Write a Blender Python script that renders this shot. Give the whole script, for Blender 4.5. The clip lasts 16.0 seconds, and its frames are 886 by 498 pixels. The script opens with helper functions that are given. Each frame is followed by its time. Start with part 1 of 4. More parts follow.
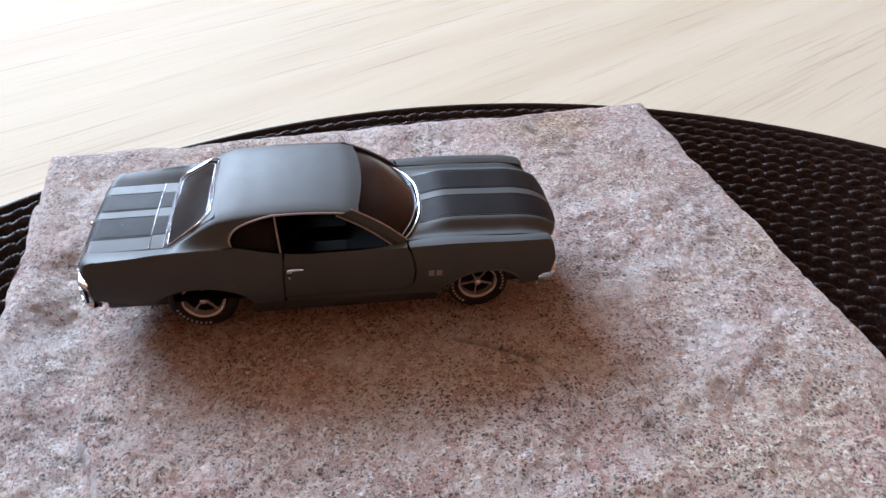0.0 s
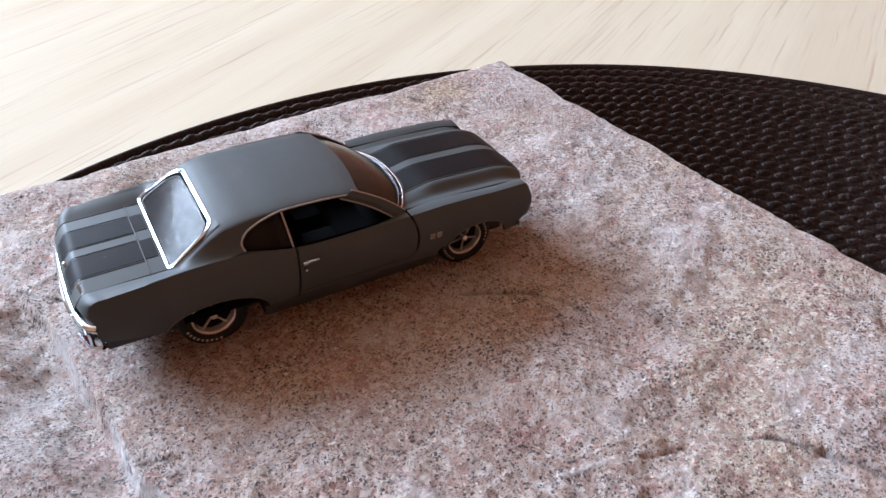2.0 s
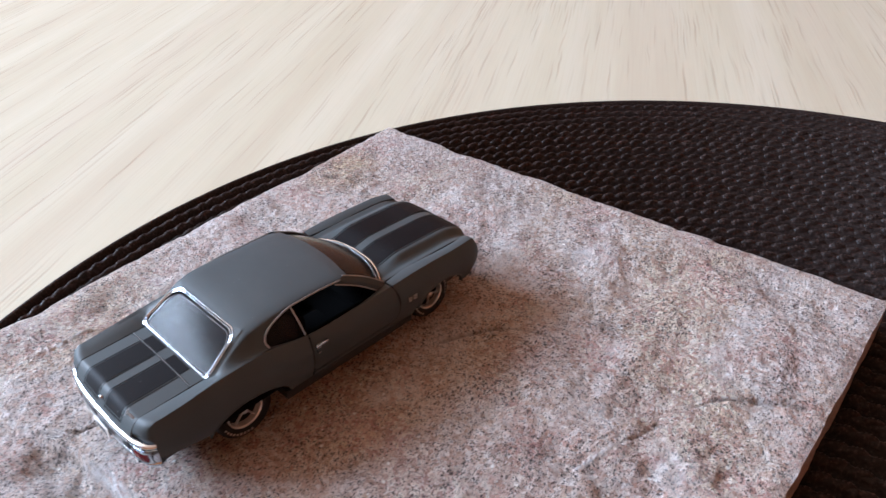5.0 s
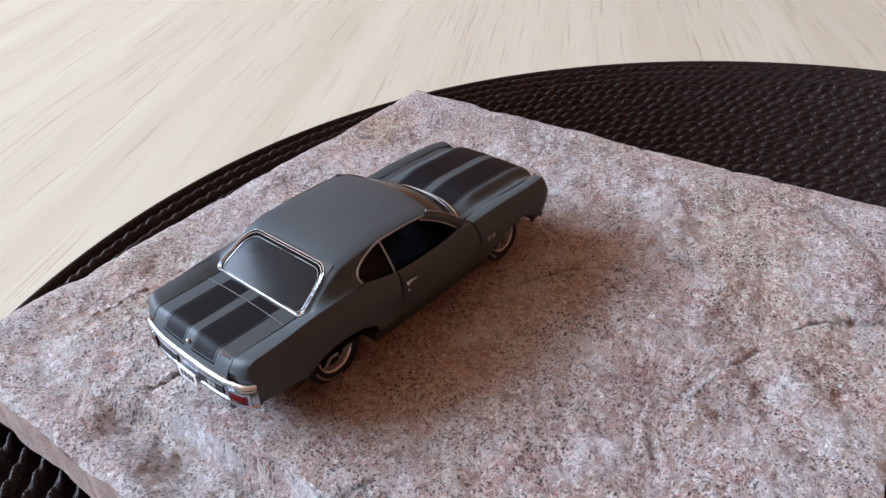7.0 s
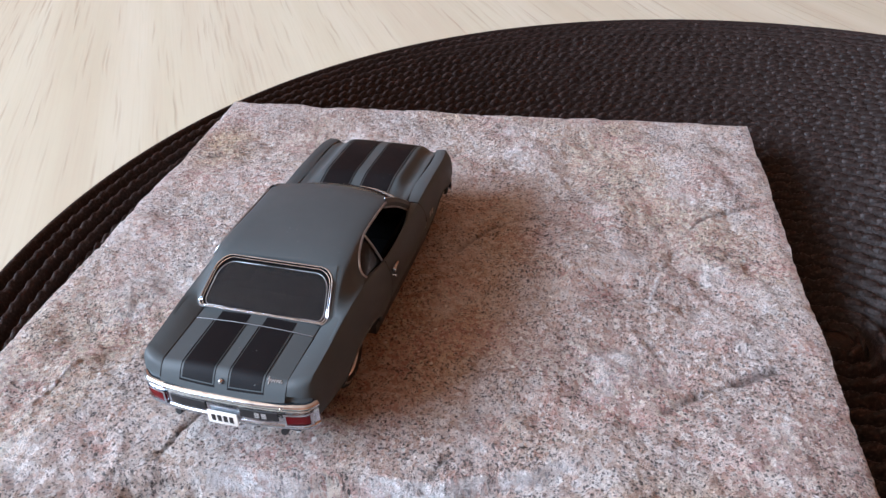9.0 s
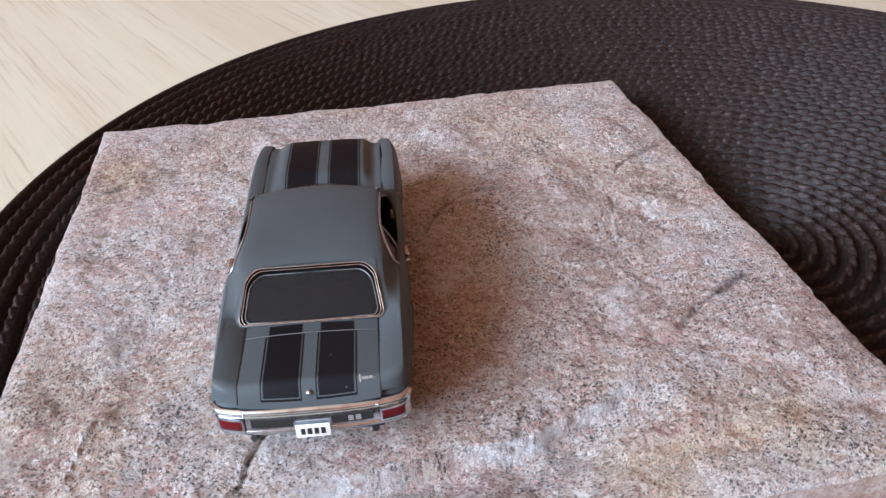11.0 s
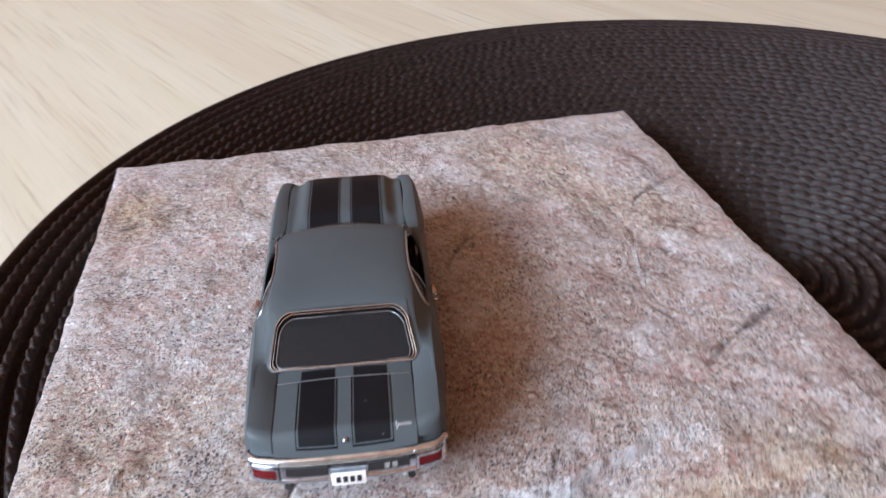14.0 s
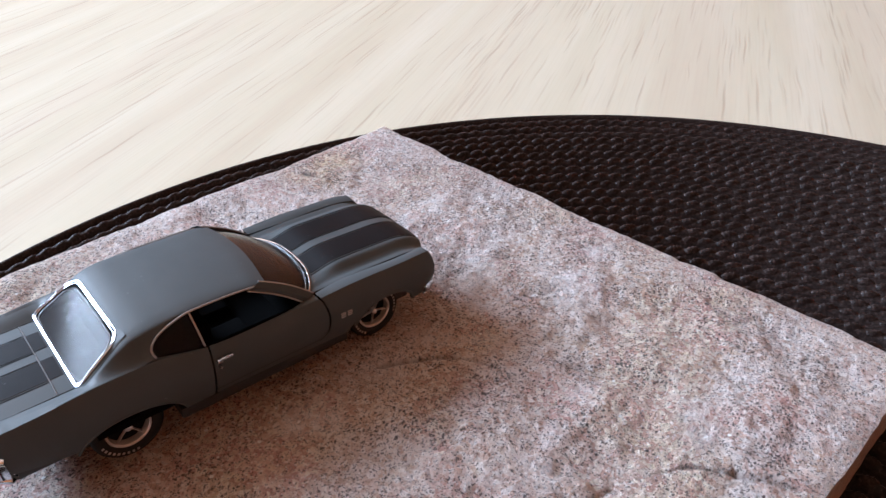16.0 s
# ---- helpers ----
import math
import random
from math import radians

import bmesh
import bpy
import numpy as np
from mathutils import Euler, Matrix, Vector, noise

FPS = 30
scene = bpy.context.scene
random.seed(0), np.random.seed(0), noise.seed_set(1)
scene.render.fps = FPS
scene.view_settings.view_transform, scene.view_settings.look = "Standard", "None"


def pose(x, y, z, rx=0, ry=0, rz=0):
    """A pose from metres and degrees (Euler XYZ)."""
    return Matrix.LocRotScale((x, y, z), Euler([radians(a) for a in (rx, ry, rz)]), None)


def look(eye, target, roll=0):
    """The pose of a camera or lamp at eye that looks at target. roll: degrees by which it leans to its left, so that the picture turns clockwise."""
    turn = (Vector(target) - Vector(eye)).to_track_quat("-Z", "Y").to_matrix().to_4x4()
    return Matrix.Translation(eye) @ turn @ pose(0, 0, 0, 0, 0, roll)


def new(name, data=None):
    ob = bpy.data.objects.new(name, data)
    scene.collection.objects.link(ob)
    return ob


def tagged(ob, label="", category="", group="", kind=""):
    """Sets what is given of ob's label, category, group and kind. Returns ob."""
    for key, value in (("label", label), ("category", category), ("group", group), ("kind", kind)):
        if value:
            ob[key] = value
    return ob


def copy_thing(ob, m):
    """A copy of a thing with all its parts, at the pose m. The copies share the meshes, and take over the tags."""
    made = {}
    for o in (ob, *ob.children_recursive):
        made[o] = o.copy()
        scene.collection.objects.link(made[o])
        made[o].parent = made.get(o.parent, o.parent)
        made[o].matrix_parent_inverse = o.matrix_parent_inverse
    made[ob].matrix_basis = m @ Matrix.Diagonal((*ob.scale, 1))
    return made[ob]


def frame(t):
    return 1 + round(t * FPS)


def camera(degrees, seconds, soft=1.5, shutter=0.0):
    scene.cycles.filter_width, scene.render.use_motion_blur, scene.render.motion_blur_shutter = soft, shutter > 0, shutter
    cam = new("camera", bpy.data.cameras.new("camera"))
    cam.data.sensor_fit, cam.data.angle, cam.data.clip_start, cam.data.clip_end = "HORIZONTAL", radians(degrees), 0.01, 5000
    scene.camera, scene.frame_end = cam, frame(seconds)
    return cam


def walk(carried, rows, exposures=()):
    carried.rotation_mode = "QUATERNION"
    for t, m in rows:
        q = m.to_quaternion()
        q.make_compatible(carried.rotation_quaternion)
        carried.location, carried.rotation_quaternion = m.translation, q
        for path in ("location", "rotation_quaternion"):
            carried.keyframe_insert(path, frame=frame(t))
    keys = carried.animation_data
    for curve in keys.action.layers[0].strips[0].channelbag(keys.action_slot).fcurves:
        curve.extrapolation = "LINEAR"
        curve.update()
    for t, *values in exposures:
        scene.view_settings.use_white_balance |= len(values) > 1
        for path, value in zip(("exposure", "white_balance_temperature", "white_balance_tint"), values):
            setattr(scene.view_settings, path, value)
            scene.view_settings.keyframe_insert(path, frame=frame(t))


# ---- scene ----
# Lengths below are in "car metres" (the full-size car); the model is 1:64.
U = 1 / 64
STONE_TOP = 0.82          # height over the table, in car metres
cam = camera(59.64, 16.0, soft=1.4, shutter=0.4)
PATH = [
    (0, (0.104, -6.989, 5.488), (1.030, -0.650, 0.697), 1.16),
    (0.5, (-0.567, -7.024, 5.598), (1.126, -0.809, 0.853), 1.02),
    (1, (-1.358, -6.874, 5.544), (1.091, -0.917, 0.798), 1.35),
    (1.5, (-2.204, -6.693, 5.503), (0.837, -1.051, 0.717), 1.88),
    (2, (-2.301, -6.677, 5.393), (0.905, -1.143, 0.587), 1.54),
    (2.5, (-2.510, -6.630, 5.403), (0.875, -1.246, 0.548), 1.58),
    (3, (-2.814, -6.547, 5.316), (0.983, -1.422, 0.486), 0.72),
    (3.2, (-2.941, -6.532, 5.336), (1.006, -1.515, 0.514), 0.45),
    (5.3, (-4.611, -6.525, 6.520), (0.111, -1.893, 2.020), -1.32),
    (5.5, (-5.039, -6.196, 6.302), (-0.234, -1.638, 1.812), -0.98),
    (6, (-5.192, -5.703, 6.010), (-0.137, -1.246, 1.698), -1.32),
    (6.5, (-5.114, -5.482, 5.590), (-0.129, -1.120, 1.105), -0.73),
    (7, (-5.084, -5.618, 5.598), (-0.155, -1.176, 1.127), -2.06),
    (7.5, (-5.199, -5.478, 5.592), (-0.155, -1.162, 1.129), -1.76),
    (8, (-5.742, -4.837, 5.642), (-0.133, -1.324, 1.149), -2.04),
    (8.5, (-6.506, -3.952, 5.627), (-0.328, -1.594, 1.124), -2.16),
    (9, (-6.779, -3.333, 5.640), (-0.444, -1.513, 1.106), -1.66),
    (9.5, (-6.839, -3.553, 5.663), (-0.488, -1.756, 1.142), -2.35),
    (10, (-7.064, -2.732, 5.618), (-0.567, -1.565, 1.097), -2.11),
    (10.2, (-7.197, -2.283, 5.643), (-0.655, -1.526, 1.099), -2.15),
    (12.3, (-7.404, -0.002, 5.538), (-0.912, -1.204, 1.021), -1.76),
    (12.5, (-7.411, -0.043, 5.535), (-0.920, -1.239, 1.012), -2.16),
    (13, (-7.421, -0.033, 5.562), (-0.931, -1.221, 1.037), -2.21),
    (13.5, (-7.471, -0.068, 5.595), (-0.949, -1.248, 1.114), -2.65),
    (14, (-7.160, -0.550, 5.739), (-0.492, -1.094, 1.352), -2.15),
    (14.5, (-6.454, -2.602, 5.825), (0.172, -1.264, 1.547), -2.33),
    (15, (-5.843, -3.655, 5.710), (0.557, -1.599, 1.373), -2.00),
    (15.2, (-5.448, -4.299, 5.563), (0.809, -1.779, 1.263), -1.54),
    (15.5, (-4.031, -6.134, 5.517), (1.364, -2.003, 1.295), -1.73),
    (15.8, (-2.396, -6.614, 5.734), (1.902, -1.506, 1.328), -0.10),
    (16, (-2.396, -6.614, 5.734), (1.841, -1.455, 1.328), -0.02),
]


def at64(p):
    return (p[0] * U, p[1] * U, (p[2] + STONE_TOP) * U)


walk(cam, [(t, look(at64(eye), at64(target), roll)) for t, eye, target, roll in PATH],
     exposures=[(0, 0.02, 6330, 10), (1.0, 0.03, 6330, 10), (2.5, 0.18, 6330, 10), (3.2, 0.18, 6330, 10), (5.3, 0.0, 6230, 10), (6.5, -0.08, 6230, 10), (8.0, -0.05, 6300, 10),
                (10.0, 0.06, 6400, 10), (12.5, 0.0, 6480, 10), (14.0, 0.05, 6450, 10), (15.5, 0.10, 6200, 10), (16.0, 0.12, 6200, 10)])

# ---- light: one window on the side, and an added unseen warm room that gives the light back ----
world = bpy.data.worlds.new("sky")
scene.world = world
world.use_nodes = True
sky = world.node_tree.nodes.new("ShaderNodeTexSky")
sky.sky_type, sky.sun_disc = "NISHITA", False
sky.sun_elevation, sky.sun_rotation = radians(40), radians(200)
world.node_tree.nodes["Background"].inputs["Strength"].default_value = 0.08
world.node_tree.links.new(sky.outputs["Color"], world.node_tree.nodes["Background"].inputs["Color"])
WIN_AZ, WIN_DIST, WIN_W, WIN_LOW, WIN_HIGH = radians(122), 1.95, 1.95, 0.66, 1.44
wdir = Vector((math.cos(WIN_AZ), math.sin(WIN_AZ), 0))
wmid = wdir * WIN_DIST + Vector((0, 0, (WIN_LOW + WIN_HIGH) / 2))
lamp = bpy.data.lights.new("window_light", "AREA")
lamp.shape, lamp.size, lamp.size_y, lamp.energy, lamp.color = "RECTANGLE", WIN_W - 0.1, WIN_HIGH - WIN_LOW - 0.1, 192.0, (0.712, 0.866, 1.095)
new("window_light", lamp).matrix_world = look(wmid - wdir * 0.02, wmid - wdir)


# ---- materials ----
class Mat:
    """A small helper round one node material."""

    def __init__(self, name, rough=0.5, metal=0.0, color=(0.5, 0.5, 0.5), spec=0.5):
        self.m = bpy.data.materials.new(name)
        self.m.use_nodes = True
        self.t = self.m.node_tree
        self.b = self.t.nodes["Principled BSDF"]
        self.b.inputs["Base Color"].default_value = (*color, 1)
        self.b.inputs["Roughness"].default_value = rough
        self.b.inputs["Metallic"].default_value = metal
        self.b.inputs["Specular IOR Level"].default_value = spec
        self.co = self.t.nodes.new("ShaderNodeTexCoord").outputs["Object"]

    def put(self, value, socket):
        if hasattr(value, "is_output"):
            self.t.links.new(value, socket)
        elif isinstance(value, tuple) and len(value) == 3 and socket.type == "RGBA":
            socket.default_value = (*value, 1)
        else:
            socket.default_value = value

    def mapped(self, scale=(1, 1, 1), rot=(0, 0, 0)):
        n = self.t.nodes.new("ShaderNodeMapping")
        self.t.links.new(self.co, n.inputs["Vector"])
        n.inputs["Scale"].default_value, n.inputs["Rotation"].default_value = scale, rot
        return n.outputs["Vector"]

    def noise(self, scale, detail=4.0, rough=0.55, vec=None, color=False):
        n = self.t.nodes.new("ShaderNodeTexNoise")
        self.t.links.new(vec or self.co, n.inputs["Vector"])
        n.inputs["Scale"].default_value, n.inputs["Detail"].default_value, n.inputs["Roughness"].default_value = scale, detail, rough
        return n.outputs["Color" if color else "Fac"]

    def cells(self, scale, out="Distance", vec=None, feature="F1", random=1.0):
        n = self.t.nodes.new("ShaderNodeTexVoronoi")
        n.feature = feature
        self.t.links.new(vec or self.co, n.inputs["Vector"])
        n.inputs["Scale"].default_value, n.inputs["Randomness"].default_value = scale, random
        return n.outputs[out]

    def ramp(self, fac, *stops):
        n = self.t.nodes.new("ShaderNodeValToRGB")
        self.put(fac, n.inputs["Fac"])
        el = n.color_ramp.elements
        while len(el) < len(stops):
            el.new(0.5)
        for e, (p, c) in zip(el, stops):
            e.position, e.color = p, (*c, 1) if isinstance(c, tuple) else (c, c, c, 1)
        return n.outputs["Color"]

    def mix(self, fac, a, b, how="MIX"):
        n = self.t.nodes.new("ShaderNodeMix")
        n.data_type, n.blend_type = "RGBA", how
        self.put(fac, n.inputs[0]), self.put(a, n.inputs[6]), self.put(b, n.inputs[7])
        return n.outputs[2]

    def math(self, how, a, b=0.0):
        n = self.t.nodes.new("ShaderNodeMath")
        n.operation = how
        self.put(a, n.inputs[0]), self.put(b, n.inputs[1])
        return n.outputs[0]

    def attr(self, name):
        n = self.t.nodes.new("ShaderNodeAttribute")
        n.attribute_name = name
        return n.outputs["Fac"]

    def island(self):
        return self.t.nodes.new("ShaderNodeNewGeometry").outputs["Random Per Island"]

    def bump(self, height, distance, strength=1.0):
        n = self.t.nodes.new("ShaderNodeBump")
        self.put(height, n.inputs["Height"])
        n.inputs["Distance"].default_value, n.inputs["Strength"].default_value = distance, strength
        if self.b.inputs["Normal"].links:
            self.t.links.new(self.b.inputs["Normal"].links[0].from_socket, n.inputs["Normal"])
        self.t.links.new(n.outputs["Normal"], self.b.inputs["Normal"])
        return self

    def set(self, **kw):
        for k, v in kw.items():
            self.put(v, self.b.inputs[k.replace("_", " ")])
        return self


def stone_material(name, riven):
    """Pinkish grey sandstone: pale grains, small dark mica specks, rusty and bluish clouds."""
    m = Mat(name, rough=0.7)
    flat = m.mapped((1, 1, 0)) if riven else m.co
    cloud = m.noise(26, 5, 0.6)
    base = m.ramp(cloud, (0.30, (0.575, 0.428, 0.370)), (0.44, (0.685, 0.552, 0.490)), (0.56, (0.775, 0.670, 0.612)), (0.70, (0.66, 0.525, 0.44)))
    rust = m.noise(17, 4, 0.55, vec=m.mapped((1, 1.3, 1), (0, 0, 0.6)))
    base = m.mix(m.ramp(rust, (0.51, 0.0), (0.64, 0.58)), base, (0.60, 0.43, 0.285))
    cool = m.noise(30, 4, 0.6, vec=m.mapped((0.8, 1.2, 1), (0, 0, 2.6)))
    base = m.mix(m.ramp(cool, (0.50, 0.0), (0.64, 0.50)), base, (0.68, 0.64, 0.645))
    pink = m.noise(60, 3, 0.6, vec=m.mapped((1.2, 0.9, 1), (0, 0, 1.9)))
    base = m.mix(m.ramp(pink, (0.49, 0.0), (0.63, 0.50)), base, (0.68, 0.445, 0.395))
    # single grains, then a lighter dust between them
    grain = m.cells(1150, "Color", vec=flat)
    grey = m.t.nodes.new("ShaderNodeRGBToBW")
    m.t.links.new(grain, grey.inputs[0])
    base = m.mix(0.6, base, m.ramp(grey.outputs[0], (0.2, 0.22), (0.5, 0.5), (0.8, 0.80)), "OVERLAY")
    mottle = m.noise(420, 4, 0.7)
    base = m.mix(0.4, base, m.ramp(mottle, (0.34, 0.25), (0.5, 0.5), (0.66, 0.75)), "OVERLAY")
    fine = m.noise(1700, 2, 0.6)
    base = m.mix(m.ramp(fine, (0.56, 0.0), (0.66, 0.75)), base, (0.86, 0.80, 0.77))
    brown = m.noise(1250, 2, 0.6, vec=m.mapped((1, 1, 1), (0.4, 0.9, 0.3)))
    base = m.mix(m.ramp(brown, (0.56, 0.0), (0.66, 0.36)), base, (0.27, 0.19, 0.155))
    # mica: crisp dark specks, in drifts
    bend = m.mix(0.0011, flat, m.noise(2300, 3, 0.65, color=True), "ADD")
    amount = m.math("MULTIPLY", m.math("SUBTRACT", m.noise(75, 4, 0.65), 0.5), 0.55)
    for scale, size in ((1550, 0.312), (2700, 0.335)):
        spot = m.math("SUBTRACT", m.cells(scale, "Distance", vec=bend), amount)
        pick = m.t.nodes.new("ShaderNodeRGBToBW")
        m.t.links.new(m.cells(scale, "Color", vec=bend), pick.inputs[0])
        spot = m.math("ADD", spot, m.ramp(pick.outputs[0], (0.46, 0.0), (0.64, 0.25)))
        base = m.mix(m.ramp(spot, (size - 0.06, 0.90), (size + 0.09, 0.0)), base, (0.042, 0.034, 0.033))
    crystal = m.cells(300, "Distance", vec=flat)
    chosen = m.t.nodes.new("ShaderNodeRGBToBW")
    m.t.links.new(m.cells(300, "Color", vec=flat), chosen.inputs[0])
    spark = m.math("MULTIPLY", m.ramp(crystal, (0.085, 1.0), (0.11, 0.0)), m.ramp(chosen.outputs[0], (0.52, 0.0), (0.56, 1.0)))
    base = m.mix(spark, base, (0.95, 0.93, 0.90))
    if riven:
        # white bruises, along the ridge also the light its slope catches, as colour
        white = m.math("MULTIPLY", m.attr("bruise_light"), m.ramp(m.noise(520, 5, 0.7), (0.36, 0.1), (0.56, 1.0)))
        base = m.mix(m.math("MULTIPLY", white, 0.96), base, (0.93, 0.91, 0.91))
        stain = m.math("MULTIPLY", m.attr("stain"), m.ramp(m.noise(160, 5, 0.7), (0.34, 0.2), (0.62, 1.0)))
        base = m.mix(m.math("MULTIPLY", stain, 0.8), base, m.mix(1.0, base, (0.92, 0.78, 0.52), "MULTIPLY"))
        # grooves painted dark brown: their rusty tone and the shade inside them
        crack_shade = m.attr("crack_shade")
        base = m.mix(m.math("MULTIPLY", crack_shade, 0.9), base, (0.085, 0.05, 0.04))
        glint = m.ramp(m.noise(2300, 1, 0.5), (0.68, 0.0), (0.72, 1.0))
        m.set(Roughness=m.mix(glint, m.mix(cloud, (0.55, 0.55, 0.55), (0.75, 0.75, 0.75)), (0.18, 0.18, 0.18)))
        m.bump(m.noise(950, 5, 0.8), 0.0045, 1.0)
        m.bump(m.noise(260, 5, 0.65), 0.0029, 0.6)
    else:
        # sides toned darker and browner, partly for the shade that falls on them
        base = m.mix(0.62, base, (0.27, 0.195, 0.16))
        m.set(Roughness=0.30)
        m.bump(m.noise(900, 3, 0.6), 0.0002, 0.4)
    m.set(Base_Color=base)
    return m.m


def table_material():
    """Pale ash veneer under satin lacquer, with fine dark pores along the grain."""
    m = Mat("pale_ash", rough=0.6, spec=0.05)
    turn = (0, 0, -radians(41))
    wide = m.noise(9, 4, 0.5, vec=m.mapped((0.35, 6, 1), turn))
    base = m.ramp(wide, (0.3, (0.40, 0.357, 0.261)), (0.5, (0.43, 0.390, 0.295)), (0.7, (0.46, 0.424, 0.332)))
    band = m.noise(14, 3, 0.55, vec=m.mapped((0.14, 3, 1), turn))
    base = m.mix(m.ramp(band, (0.42, 0.0), (0.64, 0.30)), base, (0.385, 0.315, 0.24))
    fine = m.noise(160, 3, 0.6, vec=m.mapped((0.10, 7, 1), turn))
    base = m.mix(m.ramp(fine, (0.45, 0.0), (0.7, 0.20)), base, (0.36, 0.29, 0.22))
    # open pores: short dark dashes along the grain, thicker in some bands
    wander = m.mix(0.0035, m.co, m.noise(24, 2, 0.5, color=True), "ADD")
    stretch = m.t.nodes.new("ShaderNodeMapping")
    m.t.links.new(wander, stretch.inputs["Vector"])
    drift = m.math("MULTIPLY", m.math("SUBTRACT", m.noise(10, 3, 0.5, vec=m.mapped((0.4, 3, 1), turn)), 0.5), 0.9)
    stretch.inputs["Scale"].default_value = (21, 760, 1)
    short = m.math("SUBTRACT", m.cells(1, "Distance", vec=stretch.outputs["Vector"]), drift)
    pick = m.t.nodes.new("ShaderNodeRGBToBW")
    m.t.links.new(m.cells(1, "Color", vec=stretch.outputs["Vector"]), pick.inputs[0])
    pores = m.math("MULTIPLY", m.ramp(short, (0.05, 1.0), (0.48, 0.0)), m.ramp(pick.outputs[0], (0.34, 0.0), (0.74, 0.42)))
    base = m.mix(pores, base, (0.23, 0.17, 0.12))
    m.set(Base_Color=base, Roughness=m.mix(wide, (0.58, 0.58, 0.58), (0.70, 0.70, 0.70)))
    m.bump(pores, -0.0002, 0.5)
    return m.m


def yarn_material():
    m = Mat("black_brown_yarn", rough=0.36, spec=0.13)
    tone = m.island()
    fibre = m.noise(1500, 2, 0.5)
    base = m.ramp(m.math("ADD", m.math("MULTIPLY", tone, 0.10), m.math("MULTIPLY", fibre, 0.85)), (0.30, (0.009, 0.0058, 0.0052)), (0.52, (0.020, 0.0135, 0.0122)), (0.72, (0.058, 0.042, 0.039)))
    m.set(Base_Color=base, Roughness=m.mix(fibre, (0.32,) * 3, (0.50,) * 3))
    m.bump(m.noise(2600, 2, 0.6), 0.0003, 0.5)
    return m.m


def paint_material(name, color, rough, spec=0.5, coat=0.0):
    m = Mat(name, rough=rough, spec=spec)
    m.set(Coat_Weight=coat, Coat_Roughness=0.28)
    dust = m.noise(420, 4, 0.6)
    big = m.noise(60, 3, 0.5)
    lighter = tuple(min(1, c * 1.22 + 0.006) for c in color)
    base = m.mix(m.ramp(big, (0.35, 0.0), (0.7, 0.6)), color, lighter)
    base = m.mix(m.ramp(m.noise(1500, 1, 0.5), (0.78, 0.0), (0.80, 0.18)), base, (0.3, 0.3, 0.3))
    m.set(Base_Color=base, Roughness=m.mix(dust, (rough - 0.06,) * 3, (rough + 0.10,) * 3))
    m.bump(m.noise(2600, 2, 0.5), 0.00002, 0.5)
    return m.m


def chrome_material():
    m = Mat("worn_chrome", rough=0.12, metal=0.97, color=(0.80, 0.80, 0.79))
    wear = m.noise(900, 4, 0.6)
    m.set(Base_Color=m.ramp(wear, (0.3, (0.42, 0.46, 0.51)), (0.6, (0.62, 0.68, 0.74))), Roughness=m.mix(wear, (0.07,) * 3, (0.26,) * 3))
    m.bump(wear, 0.00004, 0.4)
    return m.m


def plain(name, color, rough=0.5, metal=0.0, scale=600, vary=0.2, bump=0.00003, spec=0.5):
    m = Mat(name, rough=rough, metal=metal, spec=spec)
    n = m.noise(scale, 4, 0.6)
    m.set(Base_Color=m.mix(n, tuple(c * (1 - vary) for c in color), tuple(min(1, c * (1 + vary)) for c in color)))
    m.bump(n, bump, 0.5)
    return m.m


def glass_material(name, ior):
    m = Mat(name, rough=0.05, color=(0.14, 0.137, 0.14))
    smear = m.noise(130, 4, 0.6)
    m.set(Transmission_Weight=m.ramp(m.noise(1500, 2, 0.6), (0.62, 0.91), (0.76, 0.78)), IOR=ior, Roughness=m.ramp(smear, (0.3, 0.16), (0.8, 0.24)))
    return m.m


RIVEN, SAWN, TABLE, YARN = stone_material("riven_stone", True), stone_material("sawn_stone", False), table_material(), yarn_material()
GREY = paint_material("matt_grey_paint", (0.045, 0.054, 0.057), 0.52, 0.21, 0.03)
BLACK = paint_material("black_stripe_paint", (0.0035, 0.0035, 0.0045), 0.55, 0.10)
CHROME, GLASS, SCREEN = chrome_material(), glass_material("smoked_glazing", 1.13), glass_material("clearer_glazing", 1.22)
ALLOY = plain("dull_bright_trim", (0.30, 0.31, 0.32), 0.36, 0.9)
# lighter tone that stands for the glint on a painted panel edge
EDGE_GLINT = plain("panel_edge_glint", (0.16, 0.165, 0.17), 0.35, 0.5)
SEAM = plain("dark_seam", (0.006, 0.006, 0.006), 0.6)
RUBBER = plain("tyre_rubber", (0.008, 0.008, 0.0085), 0.6, spec=0.25)
LETTER = plain("raised_white_lettering", (0.30, 0.29, 0.28), 0.6)
TRIM = plain("black_plastic", (0.014, 0.014, 0.015), 0.45)
CABIN = plain("black_cabin_plastic", (0.0022, 0.0021, 0.0022), 0.75, spec=0.03)
WHEEL = plain("silver_wheel_paint", (0.52, 0.53, 0.55), 0.26, 0.5)
RIM = plain("worn_rim_metal", (0.66, 0.67, 0.69), 0.24, 0.6)
WELL = plain("dark_wheel_recess", (0.004, 0.004, 0.0045), 0.7, spec=0.1)
RED = Mat("red_lamp_lens", rough=0.12, color=(0.20, 0.010, 0.014))
RED.bump(RED.noise(1400, 1, 0.5), 0.00005, 0.5)
RED = RED.m
PLATE = plain("off_white_plate", (0.72, 0.70, 0.66), 0.45)
INK = plain("plate_ink", (0.015, 0.015, 0.016), 0.5)
# walls, ceiling and floor stay unseen; their warm colours tint the shade
BOUNCE_WALL = plain("warm_bounce_paint", (0.50, 0.192, 0.076), 0.8, scale=30, vary=0.06, bump=0.0005)
